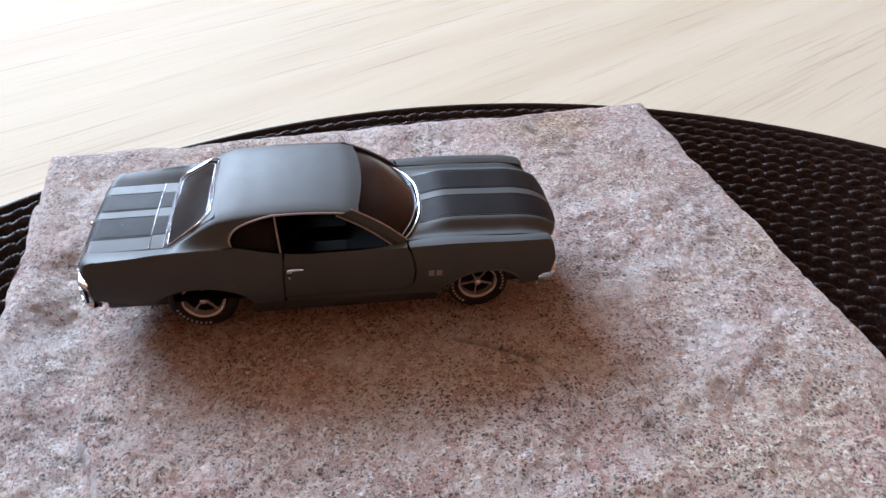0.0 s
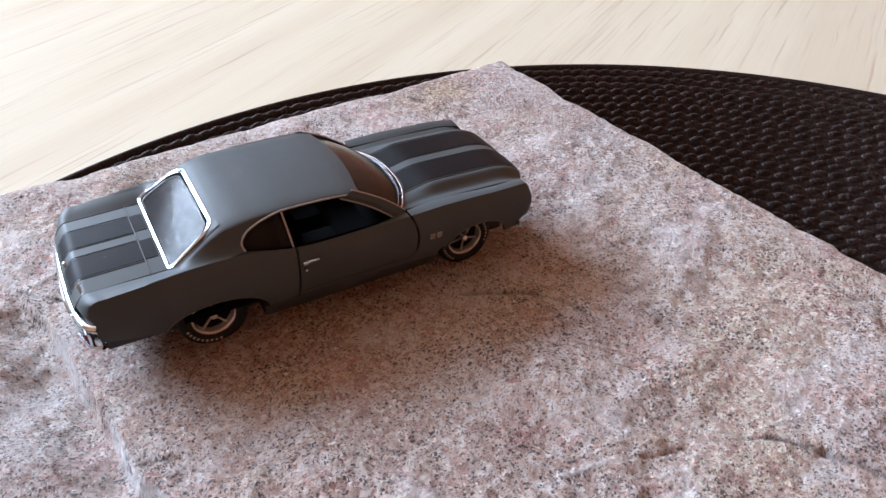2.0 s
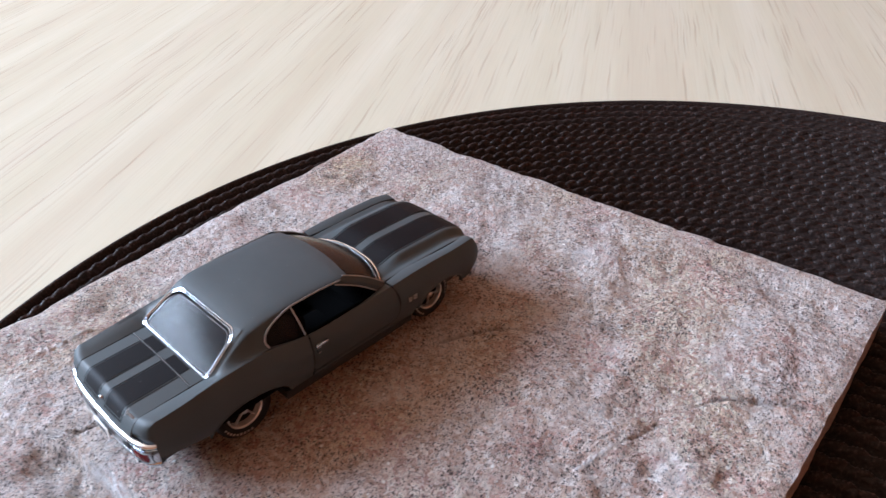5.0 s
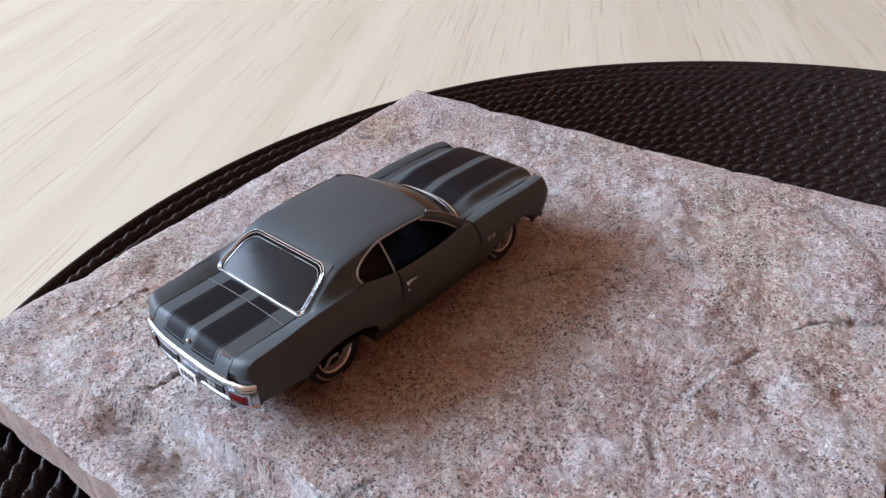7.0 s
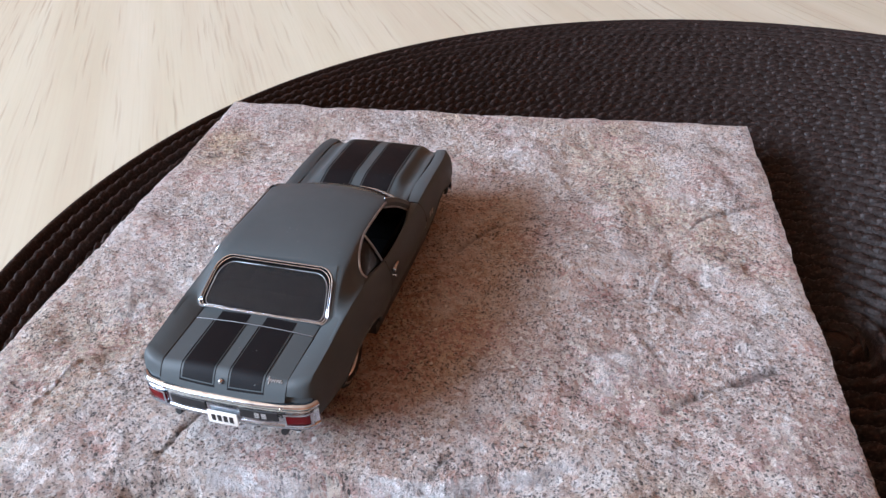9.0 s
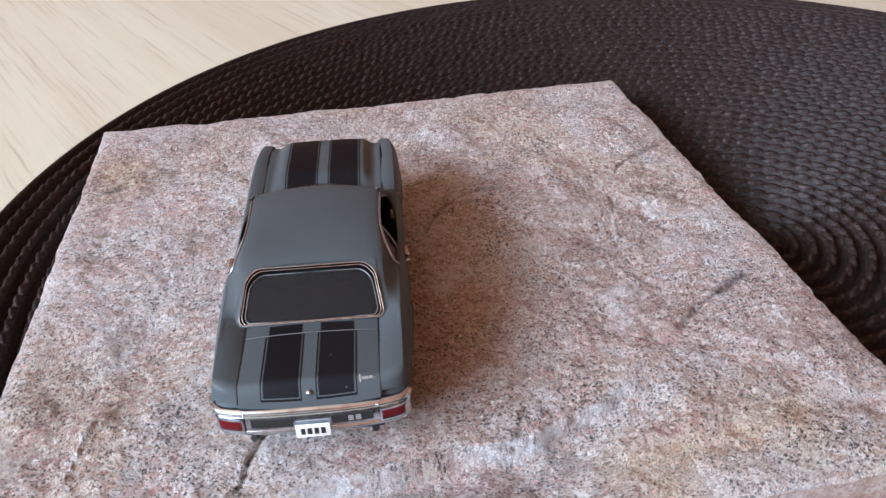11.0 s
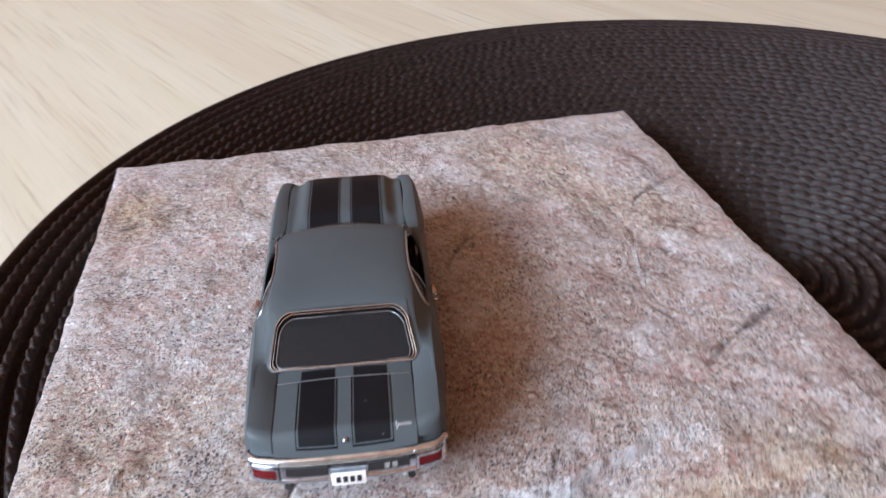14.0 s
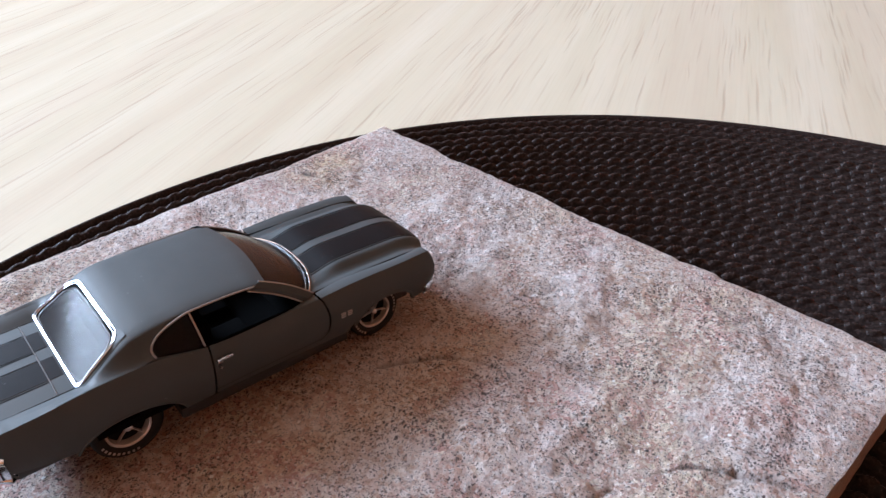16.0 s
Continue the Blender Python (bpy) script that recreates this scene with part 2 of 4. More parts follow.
PALE = plain("white_wall_paint", (0.60, 0.59, 0.57), 0.8, scale=30, vary=0.05, bump=0.0005)
CEIL = plain("ceiling_paint", (0.50, 0.31, 0.19), 0.85, scale=30, vary=0.05, bump=0.0005)
FLOOR = plain("brown_floor", (0.28, 0.15, 0.08), 0.5, scale=12, vary=0.25, bump=0.0005)
FRAME = plain("white_window_frame", (0.75, 0.74, 0.72), 0.4, scale=40, vary=0.05)


# ---- mesh helpers ----
def part(name, bm, material, parent=None, label="", smooth=40, scale=U):
    """Links a bmesh as one mesh object under a thing or a part."""
    bmesh.ops.recalc_face_normals(bm, faces=bm.faces)
    if scale != 1:
        bmesh.ops.scale(bm, vec=(scale,) * 3, verts=bm.verts)
    me = bpy.data.meshes.new(name)
    bm.to_mesh(me)
    bm.free()
    for m in material if isinstance(material, (list, tuple)) else (material,):
        me.materials.append(m)
    if smooth:
        me.shade_smooth()
        me.set_sharp_from_angle(angle=radians(smooth))
    ob = new(name, me)
    if parent:
        ob.parent = parent
    if label:
        ob["label"] = label
    return ob


def grid(bm, rows, close_u=False, close_v=False):
    """Quads over rows of points."""
    vs = [[bm.verts.new(p) for p in row] for row in rows]
    nu, nv = len(vs), len(vs[0])
    for i in range(nu if close_u else nu - 1):
        for j in range(nv if close_v else nv - 1):
            bm.faces.new((vs[i][j], vs[(i + 1) % nu][j], vs[(i + 1) % nu][(j + 1) % nv], vs[i][(j + 1) % nv]))
    return vs


def sheet(rows, thick=0.0, **kw):
    bm = bmesh.new()
    grid(bm, rows, **kw)
    bmesh.ops.recalc_face_normals(bm, faces=bm.faces)
    if thick:
        bmesh.ops.solidify(bm, geom=bm.faces[:], thickness=thick)
    return bm


def box(bm, lo, hi, bevel=0.0, turn=None):
    made = bmesh.ops.create_cube(bm, size=1)["verts"]
    lo, hi = Vector(lo), Vector(hi)
    for v in made:
        v.co = Vector(((lo[k] + hi[k]) / 2 + v.co[k] * (hi[k] - lo[k]) for k in range(3)))
    if bevel:
        edges = list({e for v in made for e in v.link_edges})
        bmesh.ops.bevel(bm, geom=edges, offset=bevel, segments=2, profile=0.6, affect="EDGES")
    return bm


def tube(bm, points, radius, sides=8, closed=False, flat=1.0):
    """A round rod along points; flat squeezes it in z."""
    pts = [Vector(p) for p in points]
    n, rings = len(pts), []
    for i, p in enumerate(pts):
        a = pts[(i - 1) % n] if closed or i else p
        b = pts[(i + 1) % n] if closed or i < n - 1 else p
        d = (b - a).normalized()
        side = d.cross(Vector((0, 0, 1)))
        side = side.normalized() if side.length > 1e-4 else Vector((1, 0, 0))
        up = side.cross(d)
        rings.append([p + radius * (math.cos(q) * side + flat * math.sin(q) * up) for q in (2 * math.pi * k / sides for k in range(sides))])
    vs = grid(bm, rings, close_u=closed, close_v=True)
    if not closed:
        bm.faces.new(vs[0]), bm.faces.new(vs[-1])
    return bm


def lerp(a, b, f):
    return a + (b - a) * f


def table_of(*pairs):
    """A smooth curve through pairs (x, y)."""
    xs, ys = np.array(pairs).T

    def at(x):
        if x <= xs[0]:
            return float(ys[0])
        if x >= xs[-1]:
            return float(ys[-1])
        i = int(np.searchsorted(xs, x) - 1)
        s = np.gradient(ys, xs)
        h = xs[i + 1] - xs[i]
        f = (x - xs[i]) / h
        return float(ys[i] * (1 + 2 * f) * (1 - f) ** 2 + h * s[i] * f * (1 - f) ** 2 + ys[i + 1] * f * f * (3 - 2 * f) + h * s[i + 1] * f * f * (f - 1))

    return at


def step(a, b, x):
    f = min(1, max(0, (x - a) / (b - a)))
    return f * f * (3 - 2 * f)


def span(a, b, n):
    return [a + (b - a) * i / (n - 1) for i in range(n)]


# ---- the room: window, with floor, walls and ceiling added out of view to bounce its light ----
ROOM, LOW, HIGH = 2.3, -0.745, 1.75
turn_room = Matrix.Rotation(WIN_AZ - math.pi / 2, 4, "Z")


def slab(name, boxes, material, label):
    bm = bmesh.new()
    for lo, hi in boxes:
        box(bm, lo, hi)
    bmesh.ops.transform(bm, matrix=turn_room, verts=bm.verts)
    return tagged(part(name, bm, material, None, label, smooth=0, scale=1), category=name.split("_")[0], kind="structure")


slab("floor", [((-ROOM, -ROOM, LOW - 0.1), (ROOM, ROOM, LOW))], FLOOR, "unseen brown floor under the table, added to bounce warm light")
slab("ceiling", [((-ROOM, -ROOM, HIGH), (ROOM, ROOM, HIGH + 0.1))], CEIL, "unseen matt brown ceiling, added to bounce warm light")
slab("wall_south", [((-ROOM, -ROOM - 0.15, LOW), (ROOM, -ROOM, HIGH))], BOUNCE_WALL, "unseen warm brown wall, added to bounce light into the shade")
slab("wall_east", [((ROOM, -ROOM, LOW), (ROOM + 0.15, ROOM, HIGH))], BOUNCE_WALL, "unseen warm brown wall, added to bounce light into the shade")
slab("wall_west", [((-ROOM - 0.15, -ROOM, LOW), (-ROOM, ROOM, HIGH))], BOUNCE_WALL, "unseen warm brown wall, added to bounce light into the shade")
h = WIN_W / 2
slab("wall_north", [((-ROOM, WIN_DIST, LOW), (-h, WIN_DIST + 0.15, HIGH)), ((h, WIN_DIST, LOW), (ROOM, WIN_DIST + 0.15, HIGH)),
                    ((-h, WIN_DIST, LOW), (h, WIN_DIST + 0.15, WIN_LOW)), ((-h, WIN_DIST, WIN_HIGH), (h, WIN_DIST + 0.15, HIGH))],
     PALE, "plain white wall with a window opening")
slab("window_1", [((-h, WIN_DIST + 0.03, WIN_LOW), (-h + 0.05, WIN_DIST + 0.10, WIN_HIGH)), ((h - 0.05, WIN_DIST + 0.03, WIN_LOW), (h, WIN_DIST + 0.10, WIN_HIGH)),
                  ((-h + 0.05, WIN_DIST + 0.03, WIN_LOW), (h - 0.05, WIN_DIST + 0.10, WIN_LOW + 0.05)), ((-h + 0.05, WIN_DIST + 0.03, WIN_HIGH - 0.05), (h - 0.05, WIN_DIST + 0.10, WIN_HIGH))],
     FRAME, "plain white window frame in the wall")

# ---- the table ----
table = tagged(new("table"), "pale ash veneer table with a satin lacquered top", "table")
table.matrix_world = turn_room @ Matrix.Translation((0, -0.25, 0))
bm = bmesh.new()
box(bm, (-0.80, -0.75, -0.028), (0.80, 0.75, 0.0), 0.003)
part("tabletop", bm, TABLE, table, scale=1)
for sx in (-1, 1):
    for sy in (-1, 1):
        bm = bmesh.new()
        box(bm, (sx * 0.72 - 0.03, sy * 0.67 - 0.03, LOW), (sx * 0.72 + 0.03, sy * 0.67 + 0.03, -0.028), 0.004)
        part("leg", bm, TABLE, table, scale=1)


# ---- the round woven placemat ----
MAT_C, MAT_R, PITCH = (2.22, -5.60), 11.08, 0.267
placemat = tagged(new("placemat"), "round coiled placemat of dark brown-black woven yarn lying on the table", "placemat")
placemat.location = (MAT_C[0] * U, MAT_C[1] * U, 0)


def coil(r, rng):
    """One round of the coil: a thin cord with a strand wound round it, each turn a slanting lump.
    The first rounds lie off the middle of the whole, as the coil was laid unevenly."""
    bm = bmesh.new()
    ox, oy = -0.95 * (1 - r / MAT_R), -0.36 * (1 - r / MAT_R)
    n = max(40, int(2 * math.pi * r / 0.30))
    prof = [(-0.56, 0.0), (-0.55, 0.010), (-0.37, 0.016), (-0.27, 0.095), (-0.14, 0.145), (0.0, 0.163), (0.14, 0.145), (0.27, 0.095), (0.37, 0.016), (0.55, 0.010), (0.56, 0.0)]
    grid(bm, [[(ox + (r + u * PITCH) * math.cos(q), oy + (r + u * PITCH) * math.sin(q), z) for u, z in prof] for q in (2 * math.pi * k / n for k in range(n))], close_u=True, close_v=True)
    count = max(5, int(round(2 * math.pi * r / rng.uniform(0.235, 0.26))))
    off = rng.random()
    if r > MAT_R - PITCH:
        count = 0                        # the last round is a smooth binding
    for k in range(count):
        q = 2 * math.pi * (k + off + rng.uniform(-0.08, 0.08)) / count
        ca, sa = math.cos(q), math.sin(q)
        slant, ln, wd, ht = -rng.uniform(0.20, 0.34), rng.uniform(0.118, 0.136), rng.uniform(0.046, 0.058), rng.uniform(0.062, 0.085)
        if r > MAT_R - 4 * PITCH:              # flatter towards the binding
            ht *= 0.68
        rings = []
        for i in range(11):
            a = -1 + i / 5
            w = math.sqrt(max(0.02, 1 - a * a))
            thread = 0.011 * (1 if i % 2 else -1) * w      # single threads side by side
            ring = []
            for b in (-1, -0.55, 0, 0.55, 1):
                du, dv = (a + 0.16 * b) * ln, b * wd * (0.50 + 0.50 * w)
                tx, ry = du * math.cos(slant) - dv * math.sin(slant), du * math.sin(slant) + dv * math.cos(slant)
                z = 0.132 - 2.6 * ry * ry + (ht * w + thread) * (1 - 0.85 * b * b)
                ring.append((ox + (r + ry) * ca - tx * sa, oy + (r + ry) * sa + tx * ca, z))
            rings.append(ring)
        grid(bm, rings)
    return part("coil", bm, YARN, placemat, smooth=70)


rng = random.Random(4)
rr = MAT_R - PITCH / 2
while rr > PITCH * 0.4:
    coil(rr, rng)
    rr -= PITCH

b = bmesh.new()
grid(b, [[(-0.95 + r * math.cos(q), -0.36 + r * math.sin(q), z) for r, z in ((0.30, 0.01), (0.22, 0.10), (0.12, 0.15), (0.01, 0.16))] for q in span(0, 2 * math.pi, 25)[:-1]], close_u=True)
part("coil", b, YARN, placemat, "first turn in the middle", smooth=70)

# ---- the stone tile ----
CORNERS = {"fl": (4.86, 3.86), "fr": (5.71, -5.02), "rr": (-3.20, -5.93), "rl": (-3.96, 3.03)}
RIDGE = table_of((-6.2, -1.2), (-3.4, -1.86), (-2.79, -2.11), (-2.43, -2.27), (-2.02, -2.43), (-1.5, -2.55), (-1.1, -2.61), (-0.41, -2.73), (0.08, -2.80), (0.52, -2.93), (1.6, -3.25), (3.2, -3.85))
# grooves in the riven face: two ends, half-width, depth
GROOVES = (((1.82, -3.93), (1.60, -3.91), 0.034, 0.024), ((1.60, -3.91), (1.24, -3.81), 0.022, 0.018), ((1.16, -3.78), (0.64, -3.69), 0.030, -0.014),
           ((3.08, -5.02), (2.80, -4.60), 0.060, 0.034), ((2.80, -4.60), (2.50, -4.22), 0.042, 0.036), ((2.50, -4.22), (2.10, -4.02), 0.024, 0.018),
           ((1.10, -1.27), (1.42, -1.36), 0.050, 0.028), ((1.42, -1.36), (1.84, -1.66), 0.045, 0.031), ((1.84, -1.66), (2.06, -2.10), 0.030, 0.019),
           ((-0.28, -4.98), (-0.50, -4.62), 0.085, 0.046), ((-0.50, -4.62), (-0.76, -4.24), 0.045, 0.028), ((-0.76, -4.24), (-1.10, -3.90), 0.060, 0.031),
           ((-0.12, -3.68), (-0.38, -3.90), 0.050, 0.031), ((-2.18, -1.97), (-2.40, -1.90), 0.045, 0.031), ((2.95, 3.0), (2.85, 3.3), 0.06, 0.043),
           ((-2.08, 0.47), (-2.43, 0.61), 0.032, 0.043), ((-2.43, 0.61), (-2.74, 0.68), 0.028, 0.031), ((-2.74, 0.68), (-3.10, 1.00), 0.022, 0.019),
           ((-1.86, 2.19), (-2.20, 2.24), 0.028, -0.031), ((-2.20, 2.24), (-2.60, 2.27), 0.022, -0.025))


STAINS = ((-2.5, -4.2, 1.0), (-2.9, -3.1, 0.7), (3.1, 3.2, 0.9))       # rusty clouds: place and reach


def near(p, a, b):
    a, b, p = Vector(a), Vector(b), Vector(p)
    f = max(0, min(1, (p - a).dot(b - a) / (b - a).length_squared))
    return (p - a.lerp(b, f)).length


def relief(x, y):
    """Height of the riven face, with its white (bruises and painted ridge light) and its groove darkening."""
    big = noise.fractal(Vector((x * 0.55, y * 0.55, 3.1)), 1.0, 2.0, 3)
    mid = noise.fractal(Vector((x * 1.9, y * 1.9, 7.7)), 0.9, 2.1, 4)
    fine = noise.fractal(Vector((x * 7.5, y * 7.5, 1.3)), 0.8, 2.0, 3)
    calm = step(0.0, 1.2, max(abs(x) - 1.9, abs(y + 0.04) - 1.0))
    z = (0.085 * big + 0.055 * mid) * (0.26 + 0.74 * calm) + 0.013 * fine
    d = x - RIDGE(y) + 0.05 * noise.noise(Vector((y * 3, 0.5, 0)))
    fade = step(1.6, 0.4, y) * step(-3.8, -2.4, y)
    z -= 0.24 * fade * step(0.02, -0.06, d) * (0.80 + 0.7 * noise.noise(Vector((x * 1.7, y * 1.7, 5.5))))
    # ridge white: mineral patches plus light painted on the slope and lower terrace
    white = 1.0 * fade * step(0.04, 0.0, d) * step(-0.08, -0.02, d) * max(0, 0.60 + 1.5 * noise.noise(Vector((x * 3.3 + 0.4, y * 3.3 + 0.3, 2.45))))
    white += 0.12 * fade * step(0.0, -0.2, d) * step(-1.5, -0.3, d)
    pale = max(0, noise.fractal(Vector((x * 1.1, y * 1.1, 21.0)), 0.9, 2, 4) - 0.28) * 1.5
    pale += 1.0 * step(0.5, 0.1, math.hypot(x - 3.9, (y + 1.58) * 0.9)) * (0.5 + noise.noise(Vector((x * 6, y * 6, 8))))
    # deeper grooves get more painted shade
    crack_shade = 0.0
    for a, b, w, depth in GROOVES:
        g = near((x, y), a, b) + 0.35 * w * noise.noise(Vector((x * 9, y * 9, 4)))
        if g < 2.5 * w:
            f = step(1.25 * w, 0.0, g)
            z -= depth * f
            if depth > 0:
                crack_shade = max(crack_shade, f * min(0.85, 19 * depth))
            else:
                white = max(white, f)
    return z, max(0, min(1, max(white, pale * 0.75))), crack_shade


def stone_tile():
    n = 340
    fl, fr, rr, rl = (Vector(CORNERS[k]) for k in ("fl", "fr", "rr", "rl"))
    bm = bmesh.new()
    bruise_light, crack_shade = bm.verts.layers.float.new("bruise_light"), bm.verts.layers.float.new("crack_shade")
    stain = bm.verts.layers.float.new("stain")
    rows = []
    for i in range(n):
        row = []
        for j in range(n):
            u, v = i / (n - 1), j / (n - 1)
            p = rl.lerp(fl, u).lerp(rr.lerp(fr, u), v)
            edge = min(u, 1 - u, v, 1 - v) * 9
            chip = 0.028 * noise.fractal(Vector((p.x * 1.6, p.y * 1.6, 40)), 0.7, 2.2, 5)
            if edge < 0.25:
                inward = (Vector((0.8, -1.0)) - p).normalized()
                p = p + inward * (0.02 + max(-0.02, chip)) * (1 - edge / 0.25)
            z, w, c = relief(p.x, p.y)
            z *= 0.4 + 0.6 * step(0, 0.7, edge)
            if edge < 0.2:
                f = (1 - edge / 0.2) ** 2
                z -= (0.03 + max(0, chip) * 0.9) * f
                w = max(w, 0.35 * f)
            vert = bm.verts.new((p.x, p.y, z))
            vert[bruise_light], vert[crack_shade] = w, c
            vert[stain] = min(1, sum(step(r, 0.2 * r, (Vector((sx, sy)) - p).length) for sx, sy, r in STAINS))
            row.append(vert)
        rows.append(row)
    for i in range(n - 1):
        for j in range(n - 1):
            bm.faces.new((rows[i][j], rows[i + 1][j], rows[i + 1][j + 1], rows[i][j + 1]))
    rim = rows[0][:-1] + [r[-1] for r in rows[:-1]] + rows[-1][:0:-1] + [r[0] for r in rows[:0:-1]]
    rings = [rim]
    for z in (-0.10, -0.57, -0.60):
        rings.append([bm.verts.new((v.co.x, v.co.y, z)) for v in rim])
    for a, b in zip(rings, rings[1:]):
        for k in range(len(rim)):
            f = bm.faces.new((a[k], b[k], b[(k + 1) % len(rim)], a[(k + 1) % len(rim)]))
            f.material_index = 1
    bm.faces.new(rings[-1]).material_index = 1
    whole = tagged(new("stone_tile"), "pinkish grey riven stone tile with dark specks, lying on the placemat", "tile")
    whole.location = (0, 0, STONE_TOP * U)
    edge = bm.copy()
    bmesh.ops.delete(edge, geom=[f for f in edge.faces if f.material_index == 0], context="FACES")
    bmesh.ops.delete(bm, geom=[f for f in bm.faces if f.material_index == 1], context="FACES")
    for f in edge.faces:
        f.material_index = 0
    part("riven_face", bm, RIVEN, whole, "rough riven top face", smooth=60)
    part("sawn_edge", edge, SAWN, whole, "smooth sawn sides, toned darker for shade")
    return whole


stone_tile()

# ---- the model car ----
CAR_Y = -0.04
car = tagged(new("toy_car"), "matt dark grey die-cast coupe with black stripes on a stone tile", "toy car")
car.location = (0, CAR_Y * U, (STONE_TOP + 0.0) * U)

WIDE = table_of((-2.52, 0.855), (-2.3, 0.882), (-1.9, 0.914), (-1.4, 0.945), (-0.9, 0.948), (-0.4, 0.938), (0.2, 0.938), (0.8, 0.945), (1.4, 0.955), (1.9, 0.935), (2.06, 0.915), (2.16, 0.88))
CROWN_Y = table_of((-2.52, 0.818), (-2.3, 0.822), (-1.9, 0.832), (-1.4, 0.842), (-0.9, 0.865), (-0.4, 0.865), (0.2, 0.865), (0.8, 0.865), (1.4, 0.865), (1.9, 0.855), (2.16, 0.82))
CROWN_Z = table_of((-2.52, 0.79), (-2.507, 0.86), (-2.48, 0.922), (-2.44, 0.950), (-2.30, 0.966), (-2.1, 0.98), (-1.6, 1.025), (-1.3, 1.038), (-1.05, 1.038), (-0.8, 0.985), (-0.6, 0.948), (0.0, 0.932), (0.6, 0.932), (1.1, 0.946), (1.6, 0.932), (1.95, 0.916), (2.07, 0.902), (2.13, 0.886), (2.16, 0.845))
INNER_Y = table_of((-2.52, 0.60), (-1.9, 0.625), (-1.72, 0.628), (-1.5, 0.69), (-1.2, 0.78), (-1.0, 0.80), (0.42, 0.80), (0.66, 0.745), (0.86, 0.72), (2.0, 0.71), (2.16, 0.68))
ROCKER = table_of((-2.52, 0.53), (-2.2, 0.49), (-1.85, 0.45), (-1.0, 0.395), (-0.5, 0.385), (0.5, 0.36), (1.0, 0.35), (1.85, 0.39), (2.16, 0.43))
AXLES, HUB_Z, TYRE_Y, REAR_SIZE = (-1.425, 1.385), 0.335, 0.645, 1.06
ARCHES = ((-1.39, 0.52, 0.365), (1.435, 0.41, 0.355))   # middle, half-width and height of the wheel openings


def arch(a, q):
    """A point of a wheel opening's edge, at q degrees."""
    c, d = math.cos(radians(q)), math.sin(radians(q))
    return a[0] + a[1] * math.copysign(abs(c) ** 0.91, c), 0.30 + a[2] * math.copysign(abs(d) ** 0.91, d)


def low_edge(x):
    z = ROCKER(x)
    for mid, half, high in ARCHES:
        if abs(x - mid) < half:
            z = max(z, 0.30 + high * (1 - (abs(x - mid) / half) ** 2.2) ** (1 / 2.2))
    return z


def side_y(x, z):
    w, yc, zc, zw = WIDE(x), CROWN_Y(x), CROWN_Z(x), 0.64
    if z >= zw:
        s = min(1, max(0, (zc - z) / max(0.02, zc - zw)))
        return yc + (w - yc) * (1 - (1 - s) ** 2.4)
    return w - 0.085 * ((zw - z) / 0.32) ** 1.7


def deck_z(x, y):
    z = 0.964 + 0.02 * (x + 1.75) * 0.9 - 0.028 * (abs(y) / 0.62) ** 2
    return z - 0.20 * max(0, (-2.43 - x) / 0.155) ** 1.9


def inner_z(x):
    if x < -1.5:
        return lerp(CROWN_Z(x) - 0.012, deck_z(x, 0.61) + 0.002, step(-1.5, -1.75, x))
    return CROWN_Z(x) - 0.012 if x < 0.9 else CROWN_Z(x) - 0.012 - 0.004 * step(0.9, 1.2, x)


def tail_x(y):
    return -2.60 + 0.10 * (abs(y) / 0.86) ** 3 + 0.07 * max(0, (abs(y) - 0.76) / 0.10) ** 2


def side_panel(x0, x1, sy, n, z_floor=None, warp0=None, warp1=None):
    """A panel of the body side from the inner top edge over the crown down to the lower edge."""
    cols = sorted(set(span(x0, x1, n)) | {arch(a, q)[0] for a in ARCHES for q in range(4, 177, 6) if x0 < arch(a, q)[0] < x1})
    rows = []
    for x in cols:
        f = (x - x0) / (x1 - x0)
        yc, zc, yi, zi = CROWN_Y(x), CROWN_Z(x), INNER_Y(x), inner_z(x)
        if x < -2.0:
            zi = inner_z(x + (tail_x(yi) + 0.025 + 2.52) * ((-2.0 - x) / 0.52) ** 2)
        pts = [(yi, zi - 0.05), (yi, zi)] + [(lerp(yi, yc, s), lerp(zi, zc, s) + 0.010 * math.sin(math.pi * s)) for s in (0.35, 0.7, 0.92)]
        zl = max(low_edge(x), z_floor or 0)
        for k in range(0, 17):
            z = lerp(zc, zl, (k / 16) ** 1.25)
            pts.append((side_y(x, z), z))
        pts.append((side_y(x, zl) - 0.035, zl - 0.004))
        row = []
        for y, z in pts:
            xx = x
            if warp0:
                xx += (1 - f) * (warp0(z) - x0)
            if warp1:
                xx += f * (warp1(z) - x1)
            if x < -2.0:
                xx += (tail_x(min(y, 0.84)) + 0.025 + 2.52) * ((-2.0 - x) / 0.52) ** 2
            if x > 1.9:
                xx -= 0.16 * abs(z - 0.70) * ((x - 1.9) / 0.26) ** 2
            row.append((xx, sy * y, z))
        rows.append(row)
    return sheet(rows)


